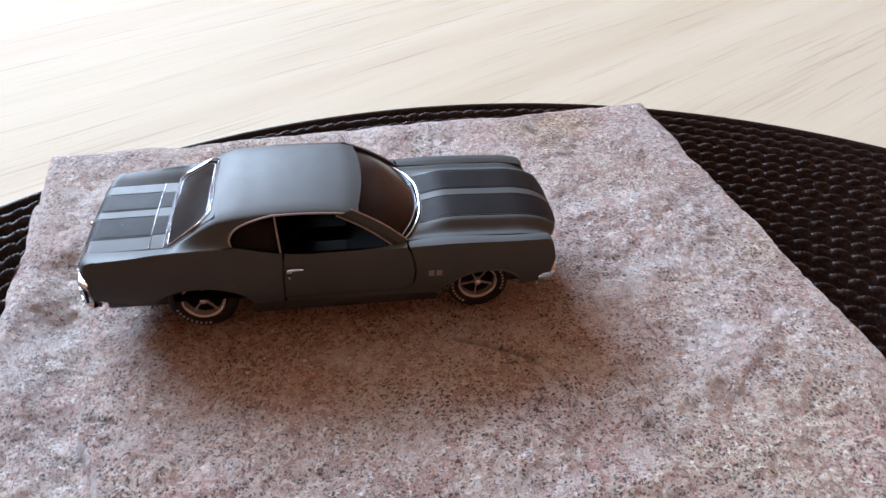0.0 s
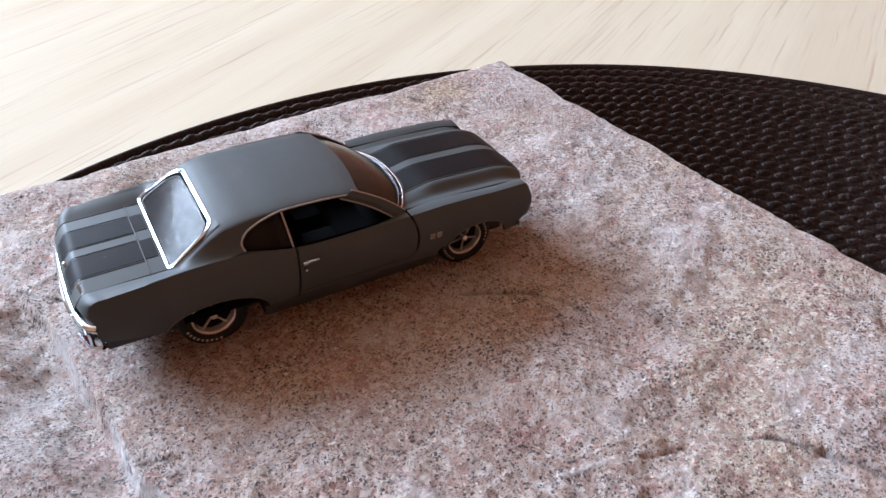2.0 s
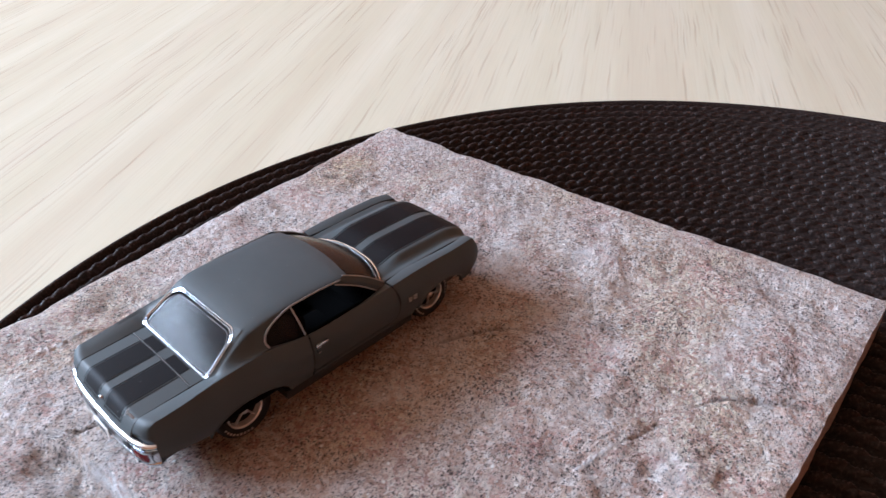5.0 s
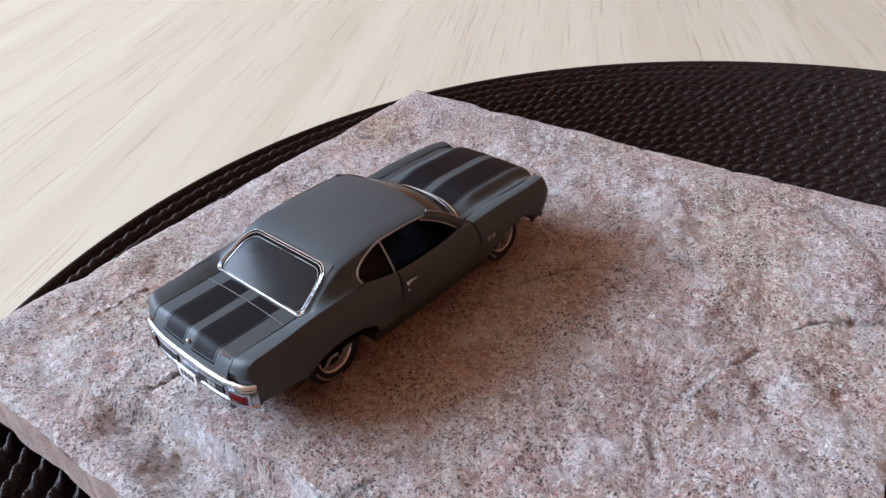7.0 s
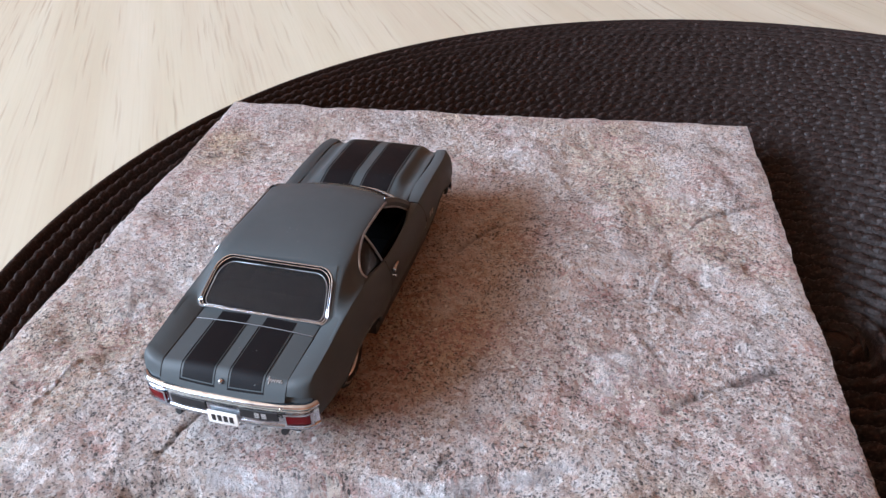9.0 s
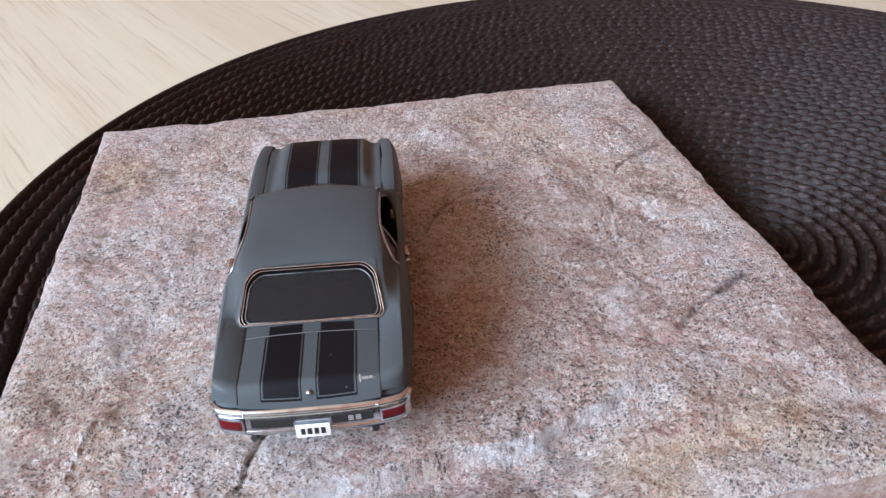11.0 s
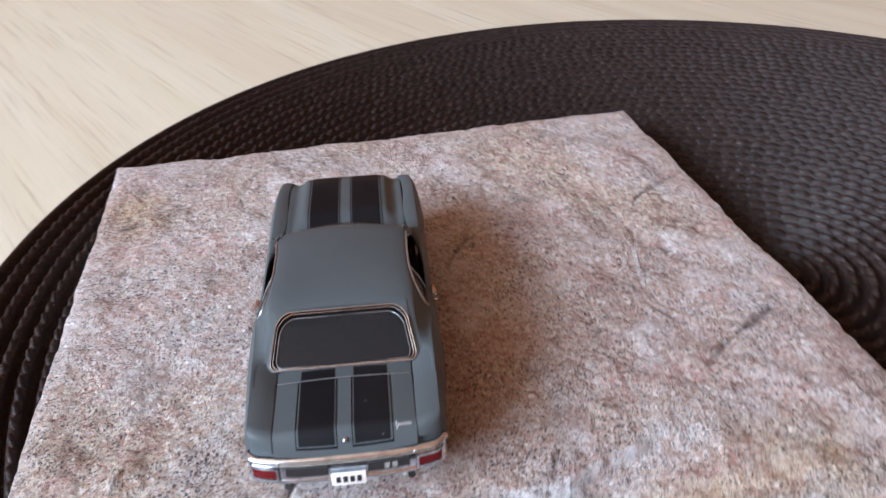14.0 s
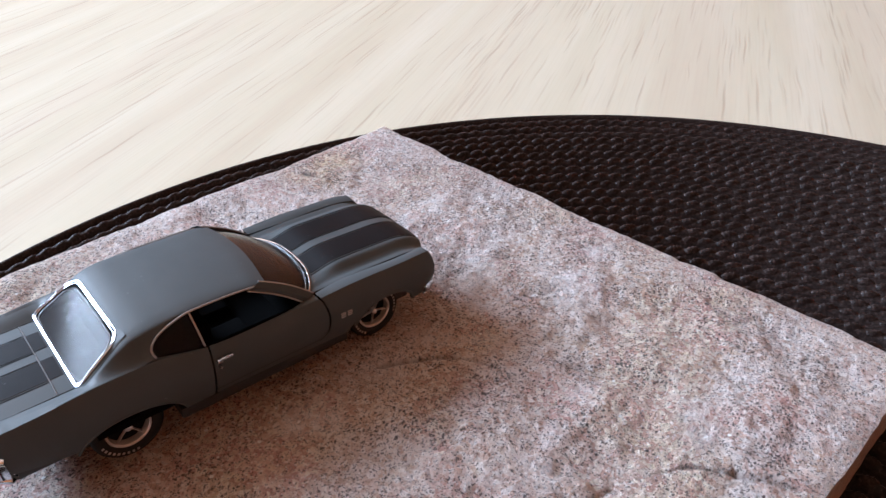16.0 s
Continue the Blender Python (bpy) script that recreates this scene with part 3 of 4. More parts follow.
body = tagged(new("body"), "matt dark grey painted metal body")
body.parent = car
DOOR_F = table_of((0.44, 0.58), (0.50, 0.655), (0.60, 0.69), (0.80, 0.69), (0.90, 0.66), (1.0, 0.60))
DOOR_R = table_of((0.44, -0.585), (0.95, -0.555), (1.0, -0.55))
for sy in (-1, 1):
    part("front_fender", side_panel(0.69, 2.16, sy, 34, warp0=lambda z: DOOR_F(z) + 0.022), GREY, body)
    part("rear_quarter_panel", side_panel(-2.52, -0.575, sy, 80, warp1=lambda z: DOOR_R(z) - 0.020), GREY, body)
    door = part("door", side_panel(-0.565, 0.675, sy, 18, z_floor=0.455, warp0=lambda z: DOOR_R(z), warp1=lambda z: DOOR_F(z)), GREY, body)
    handle = bmesh.new()
    box(handle, (-0.54, sy * 0.940 - 0.022, 0.802), (-0.38, sy * 0.940 + 0.018, 0.830), 0.010)
    box(handle, (-0.545, sy * 0.940 - 0.032, 0.79), (-0.49, sy * 0.940 + 0.012, 0.834), 0.010)
    part("door_handle", handle, CHROME, door, "chrome pull handle")
    lock = bmesh.new()
    bmesh.ops.create_cone(lock, cap_ends=True, segments=14, radius1=0.018, radius2=0.014, depth=0.05, matrix=Matrix.Translation((-0.522, sy * 0.948, 0.738)) @ Matrix.Rotation(radians(90), 4, "X"))
    part("lock", lock, CHROME, door, "small chrome lock button")
    # rocker under the door
    rows = [[(x, sy * side_y(x, z), z) for z in span(0.442, ROCKER(x), 5)] + [(x, sy * (side_y(x, ROCKER(x)) - 0.06), ROCKER(x) - 0.005)] for x in span(-0.585, 0.70, 14)]
    part("rocker_panel", sheet(rows), GREY, body)
    # dark lining behind the gaps
    rows = [[(x, sy * (side_y(x, z) - 0.03), z) for z in span(0.40, 0.89, 10)] for x in span(-0.66, 0.80, 14)]
    part("door_gap_liner", sheet(rows, 0.004), SEAM, body)
    for a in ARCHES:
        lip = bmesh.new()
        pts = [arch(a, q) for q in span(14, 166, 36)]
        tube(lip, [(x, sy * (side_y(x, z) - 0.004), z) for x, z in pts], 0.014, 6)
        part("arch_lip", lip, GREY, body)
        well = bmesh.new()
        grid(well, [[(x, sy * y, z + 0.006) for y in (0.88, 0.45)] for x, z in (arch(a, q) for q in span(18, 162, 30))])
        part("wheel_well", well, SEAM, body)

# ---- hood ----
HOOD_FRONT = table_of((0.0, 2.285), (0.35, 2.27), (0.55, 2.21), (0.70, 2.125))
HOOD_REAR = table_of((0.0, 0.845), (0.35, 0.81), (0.60, 0.70), (0.71, 0.62))


def hood_z(x, y):
    y = abs(y)
    base = CROWN_Z(x if x < 1.95 else 1.95) + 0.002 - 0.02 * (y / 0.71) ** 2
    dome = 0.054 * step(0.60, 0.48, y) * step(0.75, 1.15, x)
    nose = -0.17 * max(0, (x - 1.78) / 0.50) ** 2.8
    return base + dome + nose - 0.012 * math.exp(-((y - 0.63) / 0.04) ** 2)


def hood_point(f, y, lift=0.0):
    x = lerp(HOOD_REAR(abs(y)), HOOD_FRONT(abs(y)), f)
    return (x, y, hood_z(x, y) + lift)


hood_ys = [k * 0.02 * 0.705 / 0.70 for k in range(-35, 36)]
hood = part("hood", sheet([[hood_point(f, y) for y in hood_ys] for f in span(0, 1, 40)], 0.02), GREY, car, "grey hood with a raised centre")


def strip(point, f0, f1, y0, y1, nf, ny, lift):
    return sheet([[point(f, y, lift) for y in span(y0, y1, ny)] for f in span(f0, f1, nf)], 0.003)


for sy in (-1, 1):
    part("stripe", strip(hood_point, 0.012, 0.995, sy * 0.085, sy * 0.425, 40, 15, 0.004), BLACK, hood, "wide black stripe")
    for y0 in (0.062, 0.443):
        part("pinstripe", strip(hood_point, 0.012, 0.995, sy * y0, sy * (y0 + 0.009), 40, 2, 0.004), BLACK, hood, "thin black line")
    tubeb = bmesh.new()
    tube(tubeb, [(lerp(HOOD_REAR(0.71), HOOD_FRONT(0.7), f), sy * 0.711, hood_z(lerp(HOOD_REAR(0.71), HOOD_FRONT(0.7), f), 0.70) - 0.006) for f in span(0, 0.97, 24)], 0.008, 6)
    part("seam", tubeb, SEAM, car, "dark gap beside the hood")

# ---- deck, trunk lid ----
def deck_point(f, y, lift=0.0):
    x = lerp(-1.875, -2.565 - 0.025 * (1 - (abs(y) / 0.62) ** 2), f)
    return (x, y, deck_z(x, y) + lift)


def panel_point(f, y, lift=0.0):
    x = lerp(-1.70, -1.862, f)
    return (x, y, deck_z(x, y) + lift)


ys = span(-0.61, 0.61, 33)
wide = span(-0.68, 0.68, 35)
trunk = part("trunk_lid", sheet([[deck_point(f, y) for y in ys] for f in span(0, 1, 60)], 0.02), GREY, car)
panel = part("deck_panel", sheet([[panel_point(f, y) for y in wide] for f in span(0, 1, 6)], 0.02), GREY, car)
for sy in (-1, 1):
    part("stripe", strip(deck_point, 0.0, 0.945, sy * 0.085, sy * 0.388, 20, 9, 0.004), BLACK, trunk, "wide black stripe")
    part("stripe", strip(panel_point, 0.25, 1.0, sy * 0.085, sy * 0.388, 6, 9, 0.004), BLACK, panel, "wide black stripe")
    for y0 in (0.062, 0.405):
        part("pinstripe", strip(deck_point, 0.0, 0.965, sy * y0, sy * (y0 + 0.009), 20, 2, 0.004), BLACK, trunk, "thin black line")
    part("pinstripe", sheet([[deck_point(f, sy * y, 0.004) for y in span(0.062, 0.414, 9)] for f in (0.953, 0.965)], 0.003), BLACK, trunk, "thin black line")
    b = bmesh.new()
    tube(b, [(x, sy * 0.613, deck_z(x, 0.61) + 0.0005) for x in span(-1.72, -2.55, 44)], 0.0065, 6)
    part("seam", b, SEAM, car, "dark gap beside the trunk lid")
# glint along the deck seam, put in as a thin light rod
b = bmesh.new()
tube(b, [(-1.868, y, deck_z(-1.868, y) + 0.004) for y in span(-0.60, 0.60, 25)], 0.0048, 6)
part("seam_glint", b, EDGE_GLINT, car, "thin light rod for the glint on the deck seam")
b = bmesh.new()
bmesh.ops.create_uvsphere(b, u_segments=16, v_segments=10, radius=0.026, matrix=Matrix.Translation((-2.535, 0.0, deck_z(-2.535, 0) + 0.010)))
part("trunk_lock", b, CHROME, trunk, "round chrome lock cover")
b = bmesh.new()
tube(b, [(x, y, deck_z(x, y) + 0.004) for x, y in ((-2.475 + 0.016 * math.sin(k * 1.45) * (1.5 if k < 4 else 0.8) + 0.010 * (k / 26), -0.435 - 0.0052 * k) for k in range(27))], 0.0042, 5)
tube(b, [(x, -0.445, deck_z(x, 0.445) + 0.004) for x in span(-2.445, -2.50, 4)], 0.0042, 5)
part("script_badge", b, LETTER, trunk, "small bright script badge, unreadable")

# ---- roof and pillars ----
ROOF_R, ROOF_F = -1.205, 0.185
BELT_Y, BELT_Z = table_of((-1.95, 0.80), (-1.6, 0.825), (-1.2, 0.845), (-0.8, 0.845), (0.6, 0.83)), table_of((-1.95, 0.985), (-1.6, 1.03), (-1.1, 1.072), (-0.8, 1.003), (-0.55, 0.950), (0.0, 0.934), (0.6, 0.930))
TOP_Z = table_of((-1.95, 0.945), (-1.80, 0.955), (-1.70, 0.970), (-1.55, 1.054), (-1.40, 1.150), (-1.30, 1.213), (-1.205, 1.264), (-1.1, 1.292), (-0.8, 1.317), (-0.4, 1.323), (-0.1, 1.315), (0.08, 1.298), (0.185, 1.272))
TOP_Y = table_of((-1.95, 0.66), (-1.75, 0.678), (-1.55, 0.655), (-1.35, 0.618), (-1.205, 0.597), (-1.0, 0.575), (0.0, 0.562), (0.185, 0.575))


def cabin_side(x, q):
    """The roof side: q from the belt (0) over the drip rail (0.6) to the roof's inner edge (1).
    Behind the quarter window the foot sweeps out onto the fender's crown in a hollow curve."""
    i = Vector((TOP_Y(x), TOP_Z(x)))
    k = Vector((i.x + lerp(0.055, 0.118, step(-1.5, -0.9, x)), i.y - lerp(0.004, 0.017, step(-1.7, -1.2, x))))
    sweep = step(-0.96, -1.22, x)
    foot = Vector((CROWN_Y(x) - 0.006, CROWN_Z(x) + 0.003))
    b = Vector((BELT_Y(x), BELT_Z(x))).lerp(foot, sweep)
    r = b.lerp(k, lerp(0.90, 0.955, step(-1.2, -0.6, x)))
    if q < 0.6:
        f = q / 0.6
        p = b.lerp(r, f)
        p.x += 0.012 * math.sin(math.pi * f) * (1 - sweep)
        hollow = b + Vector((-0.42 * (b.x - r.x), 0.06 * (r.y - b.y)))
        p = p.lerp(b.lerp(hollow, f).lerp(hollow.lerp(r, f), f), sweep)
    else:
        f = (q - 0.6) / 0.4
        p = r.lerp(k, f).lerp(k.lerp(i, f), f)
    return p


QWIN = table_of((0.0, -1.03), (0.12, -1.05), (0.28, -1.048), (0.40, -1.005), (0.50, -0.915), (0.56, -0.80), (0.6, -0.65))
roof_bm = bmesh.new()
for sy in (-1, 1):
    def point(x, q):
        p = cabin_side(x, q)
        return (x, sy * p.x, p.y)
    grid(roof_bm, [[point(x, q) for q in span(0.6, 1, 9)] for x in span(ROOF_R, ROOF_F, 40)])
    grid(roof_bm, [[point(lerp(QWIN(q), ROOF_R, s), q) for q in span(0, 0.6, 15)] for s in span(0, 1, 14)])
    grid(roof_bm, [[point(x, q) for q in span(0, 0.6, 15) + span(0.6, 1, 9)[1:]] for x in span(ROOF_R, -1.93, 22)])
grid(roof_bm, [[(x + 0.055 * step(-0.2, ROOF_F, x) * (1 - (y / 0.6) ** 2) - 0.02 * step(-0.9, ROOF_R, x) * (1 - (y / 0.6) ** 2), y * TOP_Y(x) / 0.6, TOP_Z(x) + 0.026 * (1 - (y / 0.6) ** 2)) for y in span(-0.6, 0.6, 25)] for x in span(ROOF_R, ROOF_F, 40)])
bmesh.ops.remove_doubles(roof_bm, verts=roof_bm.verts, dist=0.003)
bmesh.ops.recalc_face_normals(roof_bm, faces=roof_bm.faces)
roof = part("roof", roof_bm, GREY, car, "smooth grey roof with wide rear pillars", smooth=60)


def rail(x, out=0.0, q=0.6):
    p = cabin_side(x, q)
    return p.x + out, p.y


APILLAR_LOW = (0.605, 0.770, 0.918)
for sy in (-1, 1):
    top = rail(0.055)
    pts = [(x, sy * rail(x, 0.008)[0], rail(x)[1]) for x in span(-0.64, 0.055, 16)]
    pts = [(QWIN(q) - 0.004, sy * (cabin_side(QWIN(q), q).x + 0.008), cabin_side(QWIN(q), q).y) for q in span(0.04, 0.58, 14)] + pts
    b = bmesh.new()
    tube(b, pts, 0.0115, 8)
    part("drip_rail", b, ALLOY, roof, "thin dull chrome drip moulding")
    b = bmesh.new()
    a0, a1 = Vector((0.060, sy * (top[0] + 0.004), top[1] + 0.004)), Vector((APILLAR_LOW[0], sy * APILLAR_LOW[1], APILLAR_LOW[2]))
    pil = [a0.lerp(a1, f) + Vector((0.02 * math.sin(math.pi * f), 0, 0.02 * math.sin(math.pi * f))) for f in span(0, 1, 10)]
    grid(b, [[p + Vector((-0.105, sy * 0.010, -0.022)), p + Vector((-0.030, sy * 0.022, 0.008)), p + Vector((0.035, -sy * 0.012, 0.020)), p + Vector((0.06, -sy * 0.05, 0.004)), p + Vector((0.0, -sy * 0.05, -0.025))] for p in pil], close_v=True)
    part("windscreen_pillar", b, GREY, roof)
    b = bmesh.new()
    tube(b, [p + Vector((0.050, -sy * 0.035, 0.016)) for p in pil], 0.008, 6)
    tube(b, [p + Vector((-0.095, sy * 0.016, -0.012)) for p in pil], 0.009, 6)
    part("pillar_moulding", b, ALLOY, roof, "thin dull chrome edge")
    # quarter window with its bright front post
    b = bmesh.new()
    grid(b, [[(lerp(QWIN(q) - 0.005, -0.60, s), sy * (cabin_side(lerp(QWIN(q), -0.60, s), q).x - 0.02), cabin_side(lerp(QWIN(q), -0.60, s), q).y) for q in span(0.0, 0.6, 10)] for s in span(0, 1, 8)])
    bmesh.ops.solidify(b, geom=b.faces[:], thickness=0.008)
    part("quarter_window", b, GLASS, car, "small smoked side pane")
    b = bmesh.new()
    tube(b, [(-0.59 - 0.035 * f, sy * cabin_side(-0.60, 0.6 * f).x, cabin_side(-0.60, 0.6 * f).y) for f in span(0, 1, 8)], 0.011, 6)
    part("window_post", b, ALLOY, car, "slim dull chrome post")

# ---- windscreen and rear window ----
def screen(f, y):
    """The windscreen: f from its base to its top."""
    low = Vector((0.822 - 0.235 * (abs(y) / 0.74) ** 2.2, y * 0.985, 0.945 - 0.03 * (y / 0.74) ** 2))
    high = Vector((0.238 - 0.10 * (y / 0.74) ** 2, y * 0.85, 1.286 - 0.045 * (y / 0.74) ** 2))
    p = low.lerp(high, f)
    return p + Vector((0.03, 0, 0.045)) * math.sin(math.pi * f) * 0.7


part("windscreen", sheet([[screen(f, y) for y in span(-0.735, 0.735, 25)] for f in span(0, 1, 14)], 0.008), SCREEN, car, "smoked curved windscreen")
b = bmesh.new()
tube(b, [(lerp(HOOD_REAR(abs(y)), screen(0, y).x, 0.25) , y, max(hood_z(HOOD_REAR(abs(y)), y), 0.92) + 0.005) for y in span(-0.745, 0.745, 31)], 0.0115, 8)
part("cowl_moulding", b, CHROME, car, "bright chrome strip along the hood's rear edge")
b = bmesh.new()
tube(b, [screen(0.06, y) + Vector((0.006, 0, 0.006)) for y in span(-0.70, 0.70, 29)], 0.005, 6)
part("screen_moulding", b, ALLOY, car, "thin dull line under the windscreen")
b = bmesh.new()
grid(b, [[(lerp(HOOD_REAR(abs(y)) + 0.02, screen(0, y).x - 0.03, f), y, 0.905) for y in span(-0.74, 0.74, 21)] for f in (0, 0.5, 1)])
bmesh.ops.solidify(b, geom=b.faces[:], thickness=0.01)
part("cowl", b, TRIM, car, "black cowl under the hood edge")


def rear(u, v, lift=0.0):
    """A point of the rear window's plane: u across (-1 to 1), v from base (0) to top (1)."""
    wide = lerp(0.672, 0.588, v)
    x = lerp(-1.700, -1.226, v) - 0.045 * (1 - u * u)
    z = lerp(0.966, 1.260, v) + 0.016 * math.sin(math.pi * v)
    return Vector((x - 0.5 * lift, u * wide, z + 0.87 * lift))


def ring_at(side, low, high, lift, r0=0.15, r1=0.34):
    """A closed line round the window, inset at the sides, base and top; the upper corners are the rounder ones."""
    pts = []
    for cu, cv, r, q0 in ((1 - side - r1 * 0.72, 1 - high - r1, r1, 0), (-1 + side + r1 * 0.72, 1 - high - r1, r1, 90),
                          (-1 + side + r0 * 0.6, low + r0, r0, 180), (1 - side - r0 * 0.6, low + r0, r0, 270)):
        pts += [(cu + r * (0.72 if r == r1 else 0.6) * math.cos(radians(q0 + 10 * n)), cv + r * math.sin(radians(q0 + 10 * n))) for n in range(10)]
    return [rear(u, v, lift) for u, v in pts]


part("rear_window", sheet([[rear(u, v, -0.019) for u in span(-0.96, 0.96, 25)] for v in span(0.03, 0.97, 12)], 0.008), GLASS, car, "smoked rear window, faintly scratched")
frame_bm = bmesh.new()
grid(frame_bm, [ring_at(-0.010, -0.010, -0.010, 0.003), ring_at(0.035, 0.03, 0.06, -0.010), ring_at(0.06, 0.045, 0.10, -0.017)], close_v=True)
window_frame = part("rear_window_frame", frame_bm, CABIN, car, "black recessed surround")
b = bmesh.new()
tube(b, ring_at(-0.016, -0.013, -0.016, 0.006), 0.0066, 8, closed=True)
tube(b, ring_at(0.016, 0.012, 0.026, 0.000), 0.0052, 8, closed=True)
part("window_moulding", b, CHROME, window_frame, "bright chrome moulding")
b = bmesh.new()
tube(b, ring_at(0.058, 0.040, 0.095, -0.013), 0.0042, 6, closed=True)
part("glass_edge", b, ALLOY, window_frame, "thin bright edge of the glass")
b = bmesh.new()
grid(b, [ring_at(-0.060, -0.045, -0.055, 0.001, 0.03, 0.03), ring_at(-0.012, -0.012, -0.012, 0.004)], close_v=True)
part("window_surround", b, GREY, roof, "painted corners round the rear window")

# ---- tail: rear panel, bumper, lamps, plate ----
rows = [[(tail_x(y) + dx, y, z) for dx, z in ((0.085, 0.80), (0.058, 0.77), (0.045, 0.74), (0.04, 0.70), (0.06, 0.50), (0.10, 0.42))] for y in span(-0.82, 0.82, 27)]
part("rear_panel", sheet(rows, 0.02), GREY, car)
BUMPER = ((0.060, 0.742), (0.022, 0.746), (-0.004, 0.738), (-0.020, 0.720), (-0.022, 0.702), (-0.012, 0.688), (0.004, 0.680), (0.008, 0.668), (0.002, 0.655), (0.0, 0.505), (-0.012, 0.494), (-0.016, 0.478), (-0.008, 0.458), (0.03, 0.440), (0.10, 0.438))
half = [(tail_x(y), y) for y in span(0.0, 0.86, 26)]
line = [(x, -y) for x, y in half[:0:-1]] + half
rows = []
for k, (x, y) in enumerate(line):
    (xa, ya), (xb, yb) = line[max(0, k - 1)], line[min(len(line) - 1, k + 1)]
    out = Vector((-(yb - ya), xb - xa)).normalized()
    rows.append([(x - out.x * dx, y - out.y * dx, z - 0.012 * (abs(y) / 0.86) ** 2) for dx, z in BUMPER])
bumper = part("rear_bumper", sheet(rows, 0.012), CHROME, car, "bright chrome rear bumper")
for sy in (-1, 1):
    b = bmesh.new()
    rows = [[(tail_x(y) - dx, sy * y, z) for dx, z in ((0.0, 0.51), (0.014, 0.52), (0.018, 0.57), (0.014, 0.618), (0.0, 0.628))] for y in span(0.605, 0.815, 9)]
    grid(b, rows)
    bmesh.ops.solidify(b, geom=b.faces[:], thickness=0.012)
    part("tail_lamp", b, RED, bumper, "red tail lamp lens")
    b = bmesh.new()
    for ya, yb, za, zb in ((0.592, 0.83, 0.622, 0.642), (0.592, 0.83, 0.495, 0.513), (0.590, 0.609, 0.495, 0.642), (0.813, 0.832, 0.495, 0.642)):
        rows = [[(tail_x(y) - dx, sy * y, z) for dx, z in ((-0.01, za), (0.024, za), (0.024, zb), (-0.01, zb))] for y in span(ya, yb, 6)]
        grid(b, rows, close_v=True)
    part("lamp_bezel", b, CHROME, bumper)
    b = bmesh.new()
    rows = [[(tail_x(y) - dx, sy * y, z) for dx, z in ((0.0, 0.535), (0.010, 0.54), (0.010, 0.635), (0.0, 0.64))] for y in span(0.17, 0.53, 9)]
    grid(b, rows)
    part("black_insert", b, TRIM, bumper, "black bumper insert")
b = bmesh.new()
for y in (-0.335, -0.40):
    for dy, dz, w, hh in ((0, 0.022, 0.045, 0.010), (0, 0.0, 0.045, 0.010), (0, -0.022, 0.045, 0.010), (0.018, 0.011, 0.010, 0.022), (-0.018, -0.011, 0.010, 0.022)):
        box(b, (tail_x(y) - 0.016, y + dy - w / 2, 0.588 + dz - hh / 2), (tail_x(y) - 0.006, y + dy + w / 2, 0.588 + dz + hh / 2))
part("badge", b, LETTER, bumper, "two small pale badge marks")
for sy in (-1, 1):
    b = bmesh.new()
    bmesh.ops.create_uvsphere(b, u_segments=12, v_segments=8, radius=0.016, matrix=Matrix.Translation((tail_x(0.575) - 0.018, sy * 0.575, 0.705)))
    part("bumper_bolt", b, CHROME, bumper)
b = bmesh.new()
box(b, (tail_x(0) - 0.040, -0.15, 0.425), (tail_x(0) - 0.024, 0.15, 0.575), 0.008)
plate = part("number_plate", b, PLATE, bumper, "off-white plate with dark marks")
b = bmesh.new()
for k in range(4):
    y = 0.088 - k * 0.059
    box(b, (tail_x(0) - 0.044, y - 0.020, 0.463), (tail_x(0) - 0.039, y + 0.020, 0.538), 0.003)
part("plate_marks", b, INK, plate, "dark bars")
for sy in (-1, 1):
    b = bmesh.new()
    tube(b, [(-2.15, sy * 0.50, 0.30), (-2.40, sy * 0.52, 0.32), (-2.54, sy * 0.54, 0.36)], 0.035, 10)
    part("exhaust_tip", b, TRIM, car)

# ---- nose: grille, lamps, bumper ----
def nose_x(y):
    return 2.17 - 0.10 * (abs(y) / 0.9) ** 3


rows = [[(nose_x(y) - dx, y, z) for dx, z in ((0.02, 0.80), (-0.01, 0.74), (0.05, 0.70), (0.06, 0.52), (0.02, 0.50))] for y in span(-0.84, 0.84, 25)]
part("grille", sheet(rows, 0.02), TRIM, car, "black grille panel")
for sy in (-1, 1):
    for y in (0.50, 0.71):
        b = bmesh.new()
        bmesh.ops.create_cone(b, cap_ends=True, segments=20, radius1=0.085, radius2=0.075, depth=0.06, matrix=Matrix.Translation((nose_x(y) - 0.03, sy * y, 0.62)) @ Matrix.Rotation(radians(90), 4, "Y"))
        part("headlamp", b, CHROME, car, "round headlamp")
rows = []
for y in span(-0.90, 0.90, 33):
    e = max(0, (abs(y) - 0.78) / 0.12)
    rows.append([(nose_x(y) + dx + 0.03 - 0.10 * e * e, y, z) for dx, z in ((-0.04, 0.515), (0.04, 0.52), (0.075, 0.49), (0.075, 0.43), (0.04, 0.395), (-0.04, 0.39))])
for sgn in (-1, 1):
    end = [(nose_x(0.9) - 0.10 + dx * 0.3, sgn * 0.925, lerp(z, 0.455, 0.25)) for dx, z in ((-0.04, 0.515), (0.04, 0.52), (0.075, 0.49), (0.075, 0.43), (0.04, 0.395), (-0.04, 0.39))]
    rows = ([end] + rows) if sgn < 0 else (rows + [end])
part("front_bumper", sheet(rows, 0.012), CHROME, car, "bright chrome front bumper")
b = bmesh.new()
rows = [[(nose_x(y) - dx, y, z) for dx, z in ((0.12, 0.40), (0.0, 0.39), (0.06, 0.345), (0.25, 0.33))] for y in span(-0.66, 0.66, 15)]
part("front_valance", sheet(rows, 0.01), GREY, car)
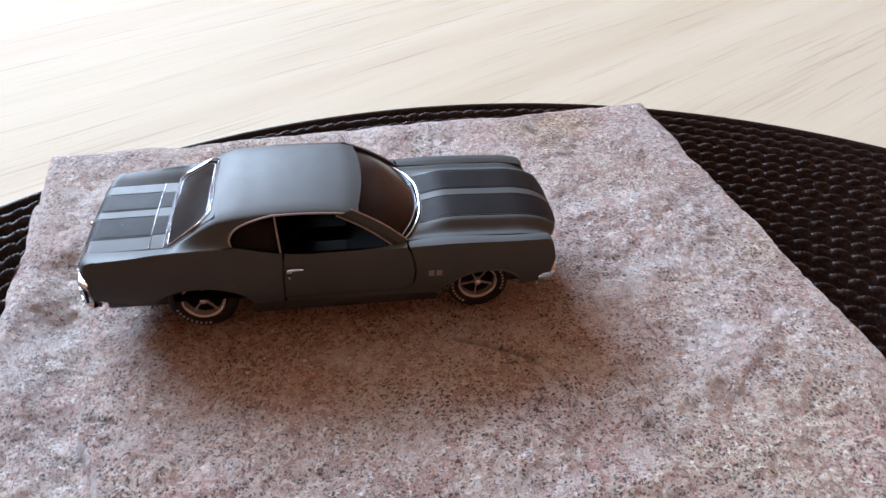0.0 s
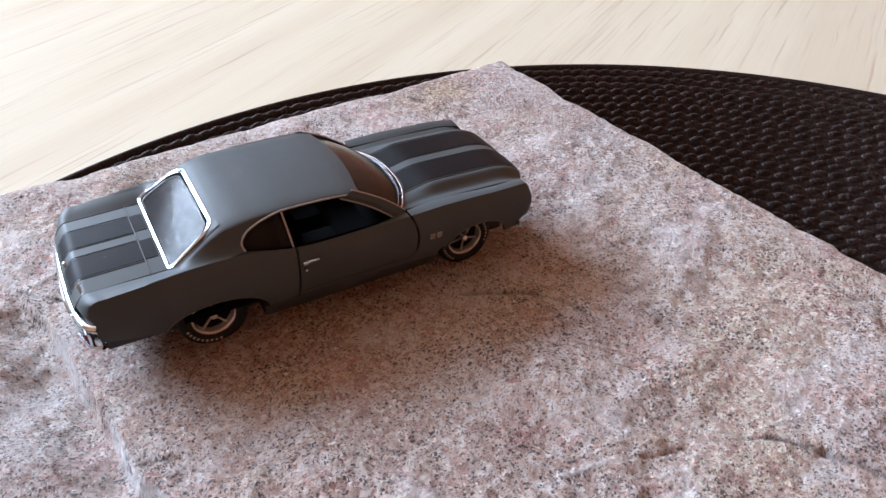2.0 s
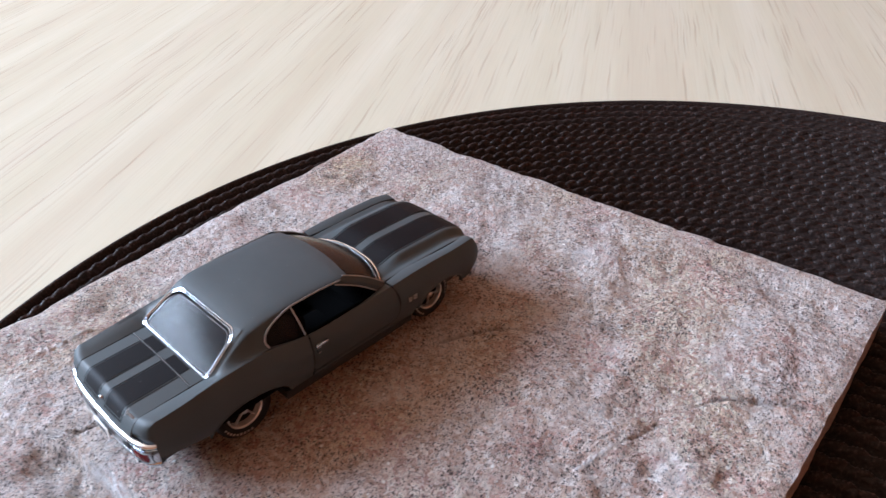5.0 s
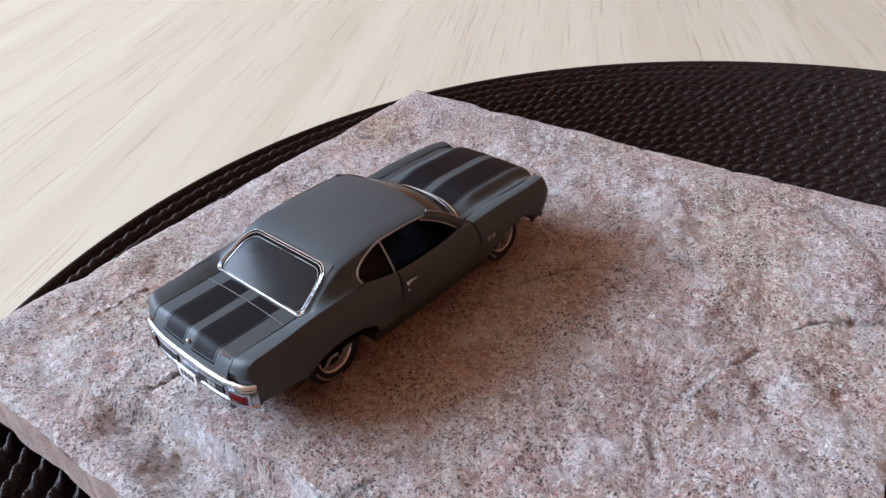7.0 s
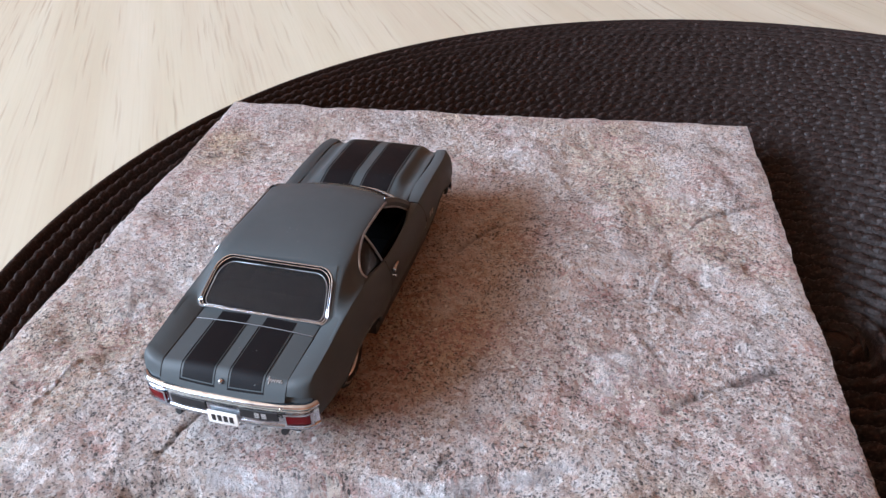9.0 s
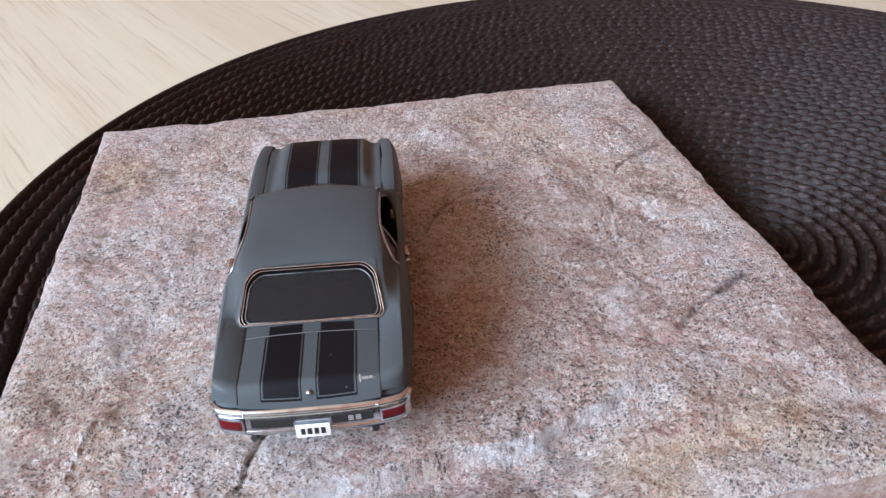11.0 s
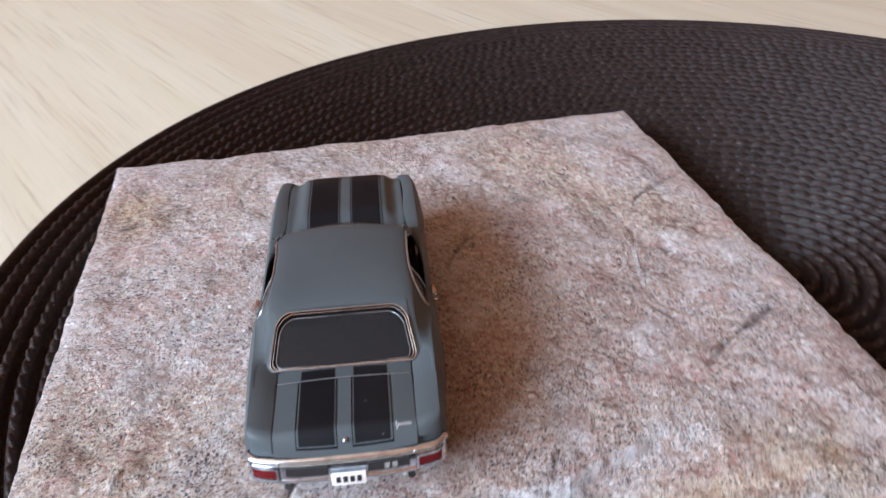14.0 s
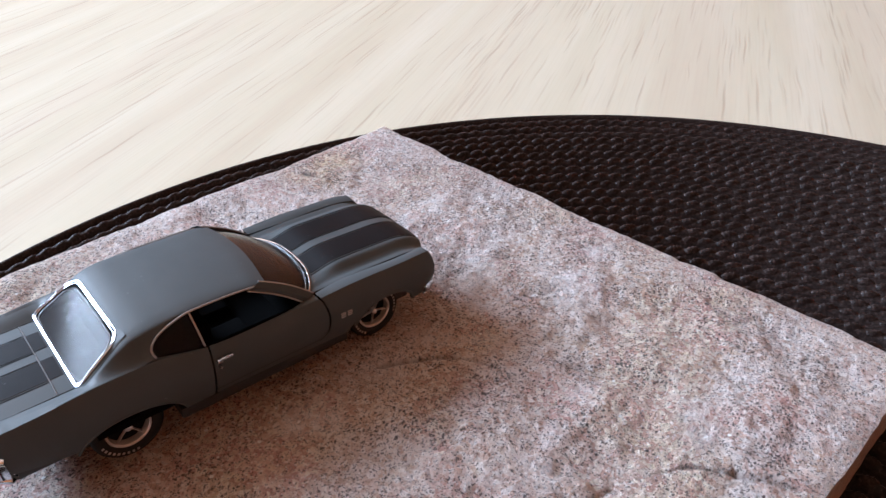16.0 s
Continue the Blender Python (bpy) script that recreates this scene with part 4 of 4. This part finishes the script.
for sy in (-1, 1):
    b = bmesh.new()
    for y in (0.87, 0.95):
        for dx, dz, w, hh in ((0, 0.024, 0.055, 0.012), (0, 0.0, 0.055, 0.012), (0, -0.024, 0.055, 0.012), (0.022, 0.012, 0.012, 0.024), (-0.022, -0.012, 0.012, 0.024)):
            yy = side_y(y, 0.66)
            box(b, (y + dx - w / 2, sy * yy - 0.006, 0.66 + dz - hh / 2), (y + dx + w / 2, sy * yy + 0.006, 0.66 + dz + hh / 2))
    part("badge", b, LETTER, body, "two small pale badge marks")

# ---- underbody and cabin ----
b = bmesh.new()
box(b, (-2.40, -0.62, 0.22), (1.95, 0.62, 0.40), 0.03)
box(b, (-0.95, -0.86, 0.24), (0.95, 0.86, 0.36), 0.02)
part("chassis", b, TRIM, car, "black underbody plate")
b = bmesh.new()
box(b, (-1.70, -0.78, 0.38), (0.78, 0.78, 0.46), 0.01)
box(b, (-1.72, -0.70, 0.46), (-1.30, 0.70, 0.95), 0.04)
box(b, (0.47, -0.75, 0.46), (0.74, 0.75, 0.88), 0.05)
for sy in (-1, 1):
    box(b, (-1.30, sy * 0.775 - 0.02, 0.46), (0.60, sy * 0.775 + 0.02, 0.89), 0.01)
cabin = part("cabin", b, CABIN, car, "black plastic cabin tub with dashboard")
for sy in (-1, 1):
    b = bmesh.new()
    box(b, (-0.45, sy * 0.38 - 0.26, 0.44), (0.06, sy * 0.38 + 0.26, 0.56), 0.045)
    box(b, (-0.58, sy * 0.38 - 0.25, 0.58), (-0.42, sy * 0.38 + 0.25, 1.02), 0.06)
    part("front_seat", b, CABIN, cabin, "black bucket seat")
b = bmesh.new()
box(b, (-1.28, -0.62, 0.46), (-0.85, 0.62, 0.66), 0.05)
box(b, (-1.38, -0.62, 0.60), (-1.20, 0.62, 0.96), 0.06)
part("rear_seat", b, CABIN, cabin, "black rear bench")
b = bmesh.new()
wheel_m = Matrix.Translation((0.36, 0.38, 0.88)) @ Matrix.Rotation(radians(62), 4, "Y")
tube(b, [wheel_m @ Vector((0.17 * math.cos(q), 0.17 * math.sin(q), 0)) for q in (2 * math.pi * k / 28 for k in range(28))], 0.014, 6, closed=True)
for q in (0, 120, 240):
    tube(b, [wheel_m @ Vector((0.0, 0, -0.02)), wheel_m @ Vector((0.17 * math.cos(radians(q)), 0.17 * math.sin(radians(q)), 0))], 0.013, 5)
tube(b, [wheel_m @ Vector((0, 0, 0)), wheel_m @ Vector((0, 0, 0.25))], 0.02, 6)
part("steering_wheel", b, TRIM, cabin, "thin black steering wheel")


# ---- wheels ----
def lathe(profile, n=48):
    bm = bmesh.new()
    grid(bm, [[(r * math.cos(q), y, r * math.sin(q)) for r, y in profile] for q in (2 * math.pi * k / n for k in range(n))], close_u=True)
    return bm


def make_wheel(size):
    """A wheel whose outer face looks to -y, built to a size."""
    w = new("wheel")
    w.parent = car
    tyre = part("tyre", lathe([(0.205, -0.085), (0.225, -0.105), (0.27, -0.115), (0.305, -0.108), (0.325, -0.085), (0.33, -0.05), (0.33, 0.06), (0.31, 0.10), (0.205, 0.10)]), RUBBER, w, "black rubber tyre with raised pale lettering", scale=U * size)
    b = bmesh.new()
    for start in (20, 200):
        for k in range(9):
            q = radians(start + 9.5 * k)
            a = Vector((math.cos(q), 0, math.sin(q)))
            s = Vector((-math.sin(q), 0, math.cos(q)))
            p = a * 0.268 + Vector((0, -0.1155, 0))
            vs = [p + a * da + s * ds + Vector((0, dy, 0)) for dy in (0, -0.003) for da, ds in ((-0.012, -0.011), (0.012, -0.011), (0.012, 0.011), (-0.012, 0.011))]
            vv = [b.verts.new(v) for v in vs]
            for f in ((0, 1, 2, 3), (4, 5, 6, 7), (0, 1, 5, 4), (1, 2, 6, 5), (2, 3, 7, 6), (3, 0, 4, 7)):
                b.faces.new([vv[i] for i in f])
    part("sidewall_marks", b, LETTER, tyre, "worn pale marks", scale=U * size)
    part("rim", lathe([(0.208, -0.095), (0.205, -0.109), (0.199, -0.109), (0.194, -0.100), (0.189, -0.104), (0.185, -0.100), (0.183, -0.07), (0.178, 0.02)]), RIM, w, "bright trim ring", scale=U * size)
    part("dish", lathe([(0.180, -0.030), (0.10, -0.010), (0.03, -0.010), (0.001, -0.010)]), WELL, w, "dark wheel disc", scale=U * size)
    for k in range(5):
        b = bmesh.new()
        q = radians(90 + 72 * k)
        a, s = Vector((math.cos(q), 0, math.sin(q))), Vector((-math.sin(q), 0, math.cos(q)))
        rows = []
        for r, hw, y in ((0.02, 0.011, -0.090), (0.07, 0.0062, -0.085), (0.12, 0.0066, -0.078), (0.188, 0.009, -0.068)):
            rows.append([a * r + s * t + Vector((0, yy, 0)) for t, yy in ((-hw, y + 0.03), (-hw, y + 0.008), (-hw * 0.3, y), (hw * 0.3, y), (hw, y + 0.008), (hw, y + 0.03))])
        grid(b, rows)
        part("spoke", b, WHEEL, w, "silver spoke", scale=U * size)
    part("hub_cap", lathe([(0.001, -0.122), (0.022, -0.120), (0.034, -0.110), (0.036, -0.09), (0.036, -0.05)], 24), RIM, w, "small chrome centre cap", scale=U * size)
    return w


for ax, size, turn in ((0, REAR_SIZE, 25), (1, 1.0, 10)):
    wheel = make_wheel(size)
    wheel.matrix_local = pose(AXLES[ax] * U, -TYRE_Y * U, HUB_Z * size * U, 0, 0 if ax == 0 else 40, 0)
    copy_thing(wheel, pose(AXLES[ax] * U, TYRE_Y * U, HUB_Z * size * U, 0, turn, 180))
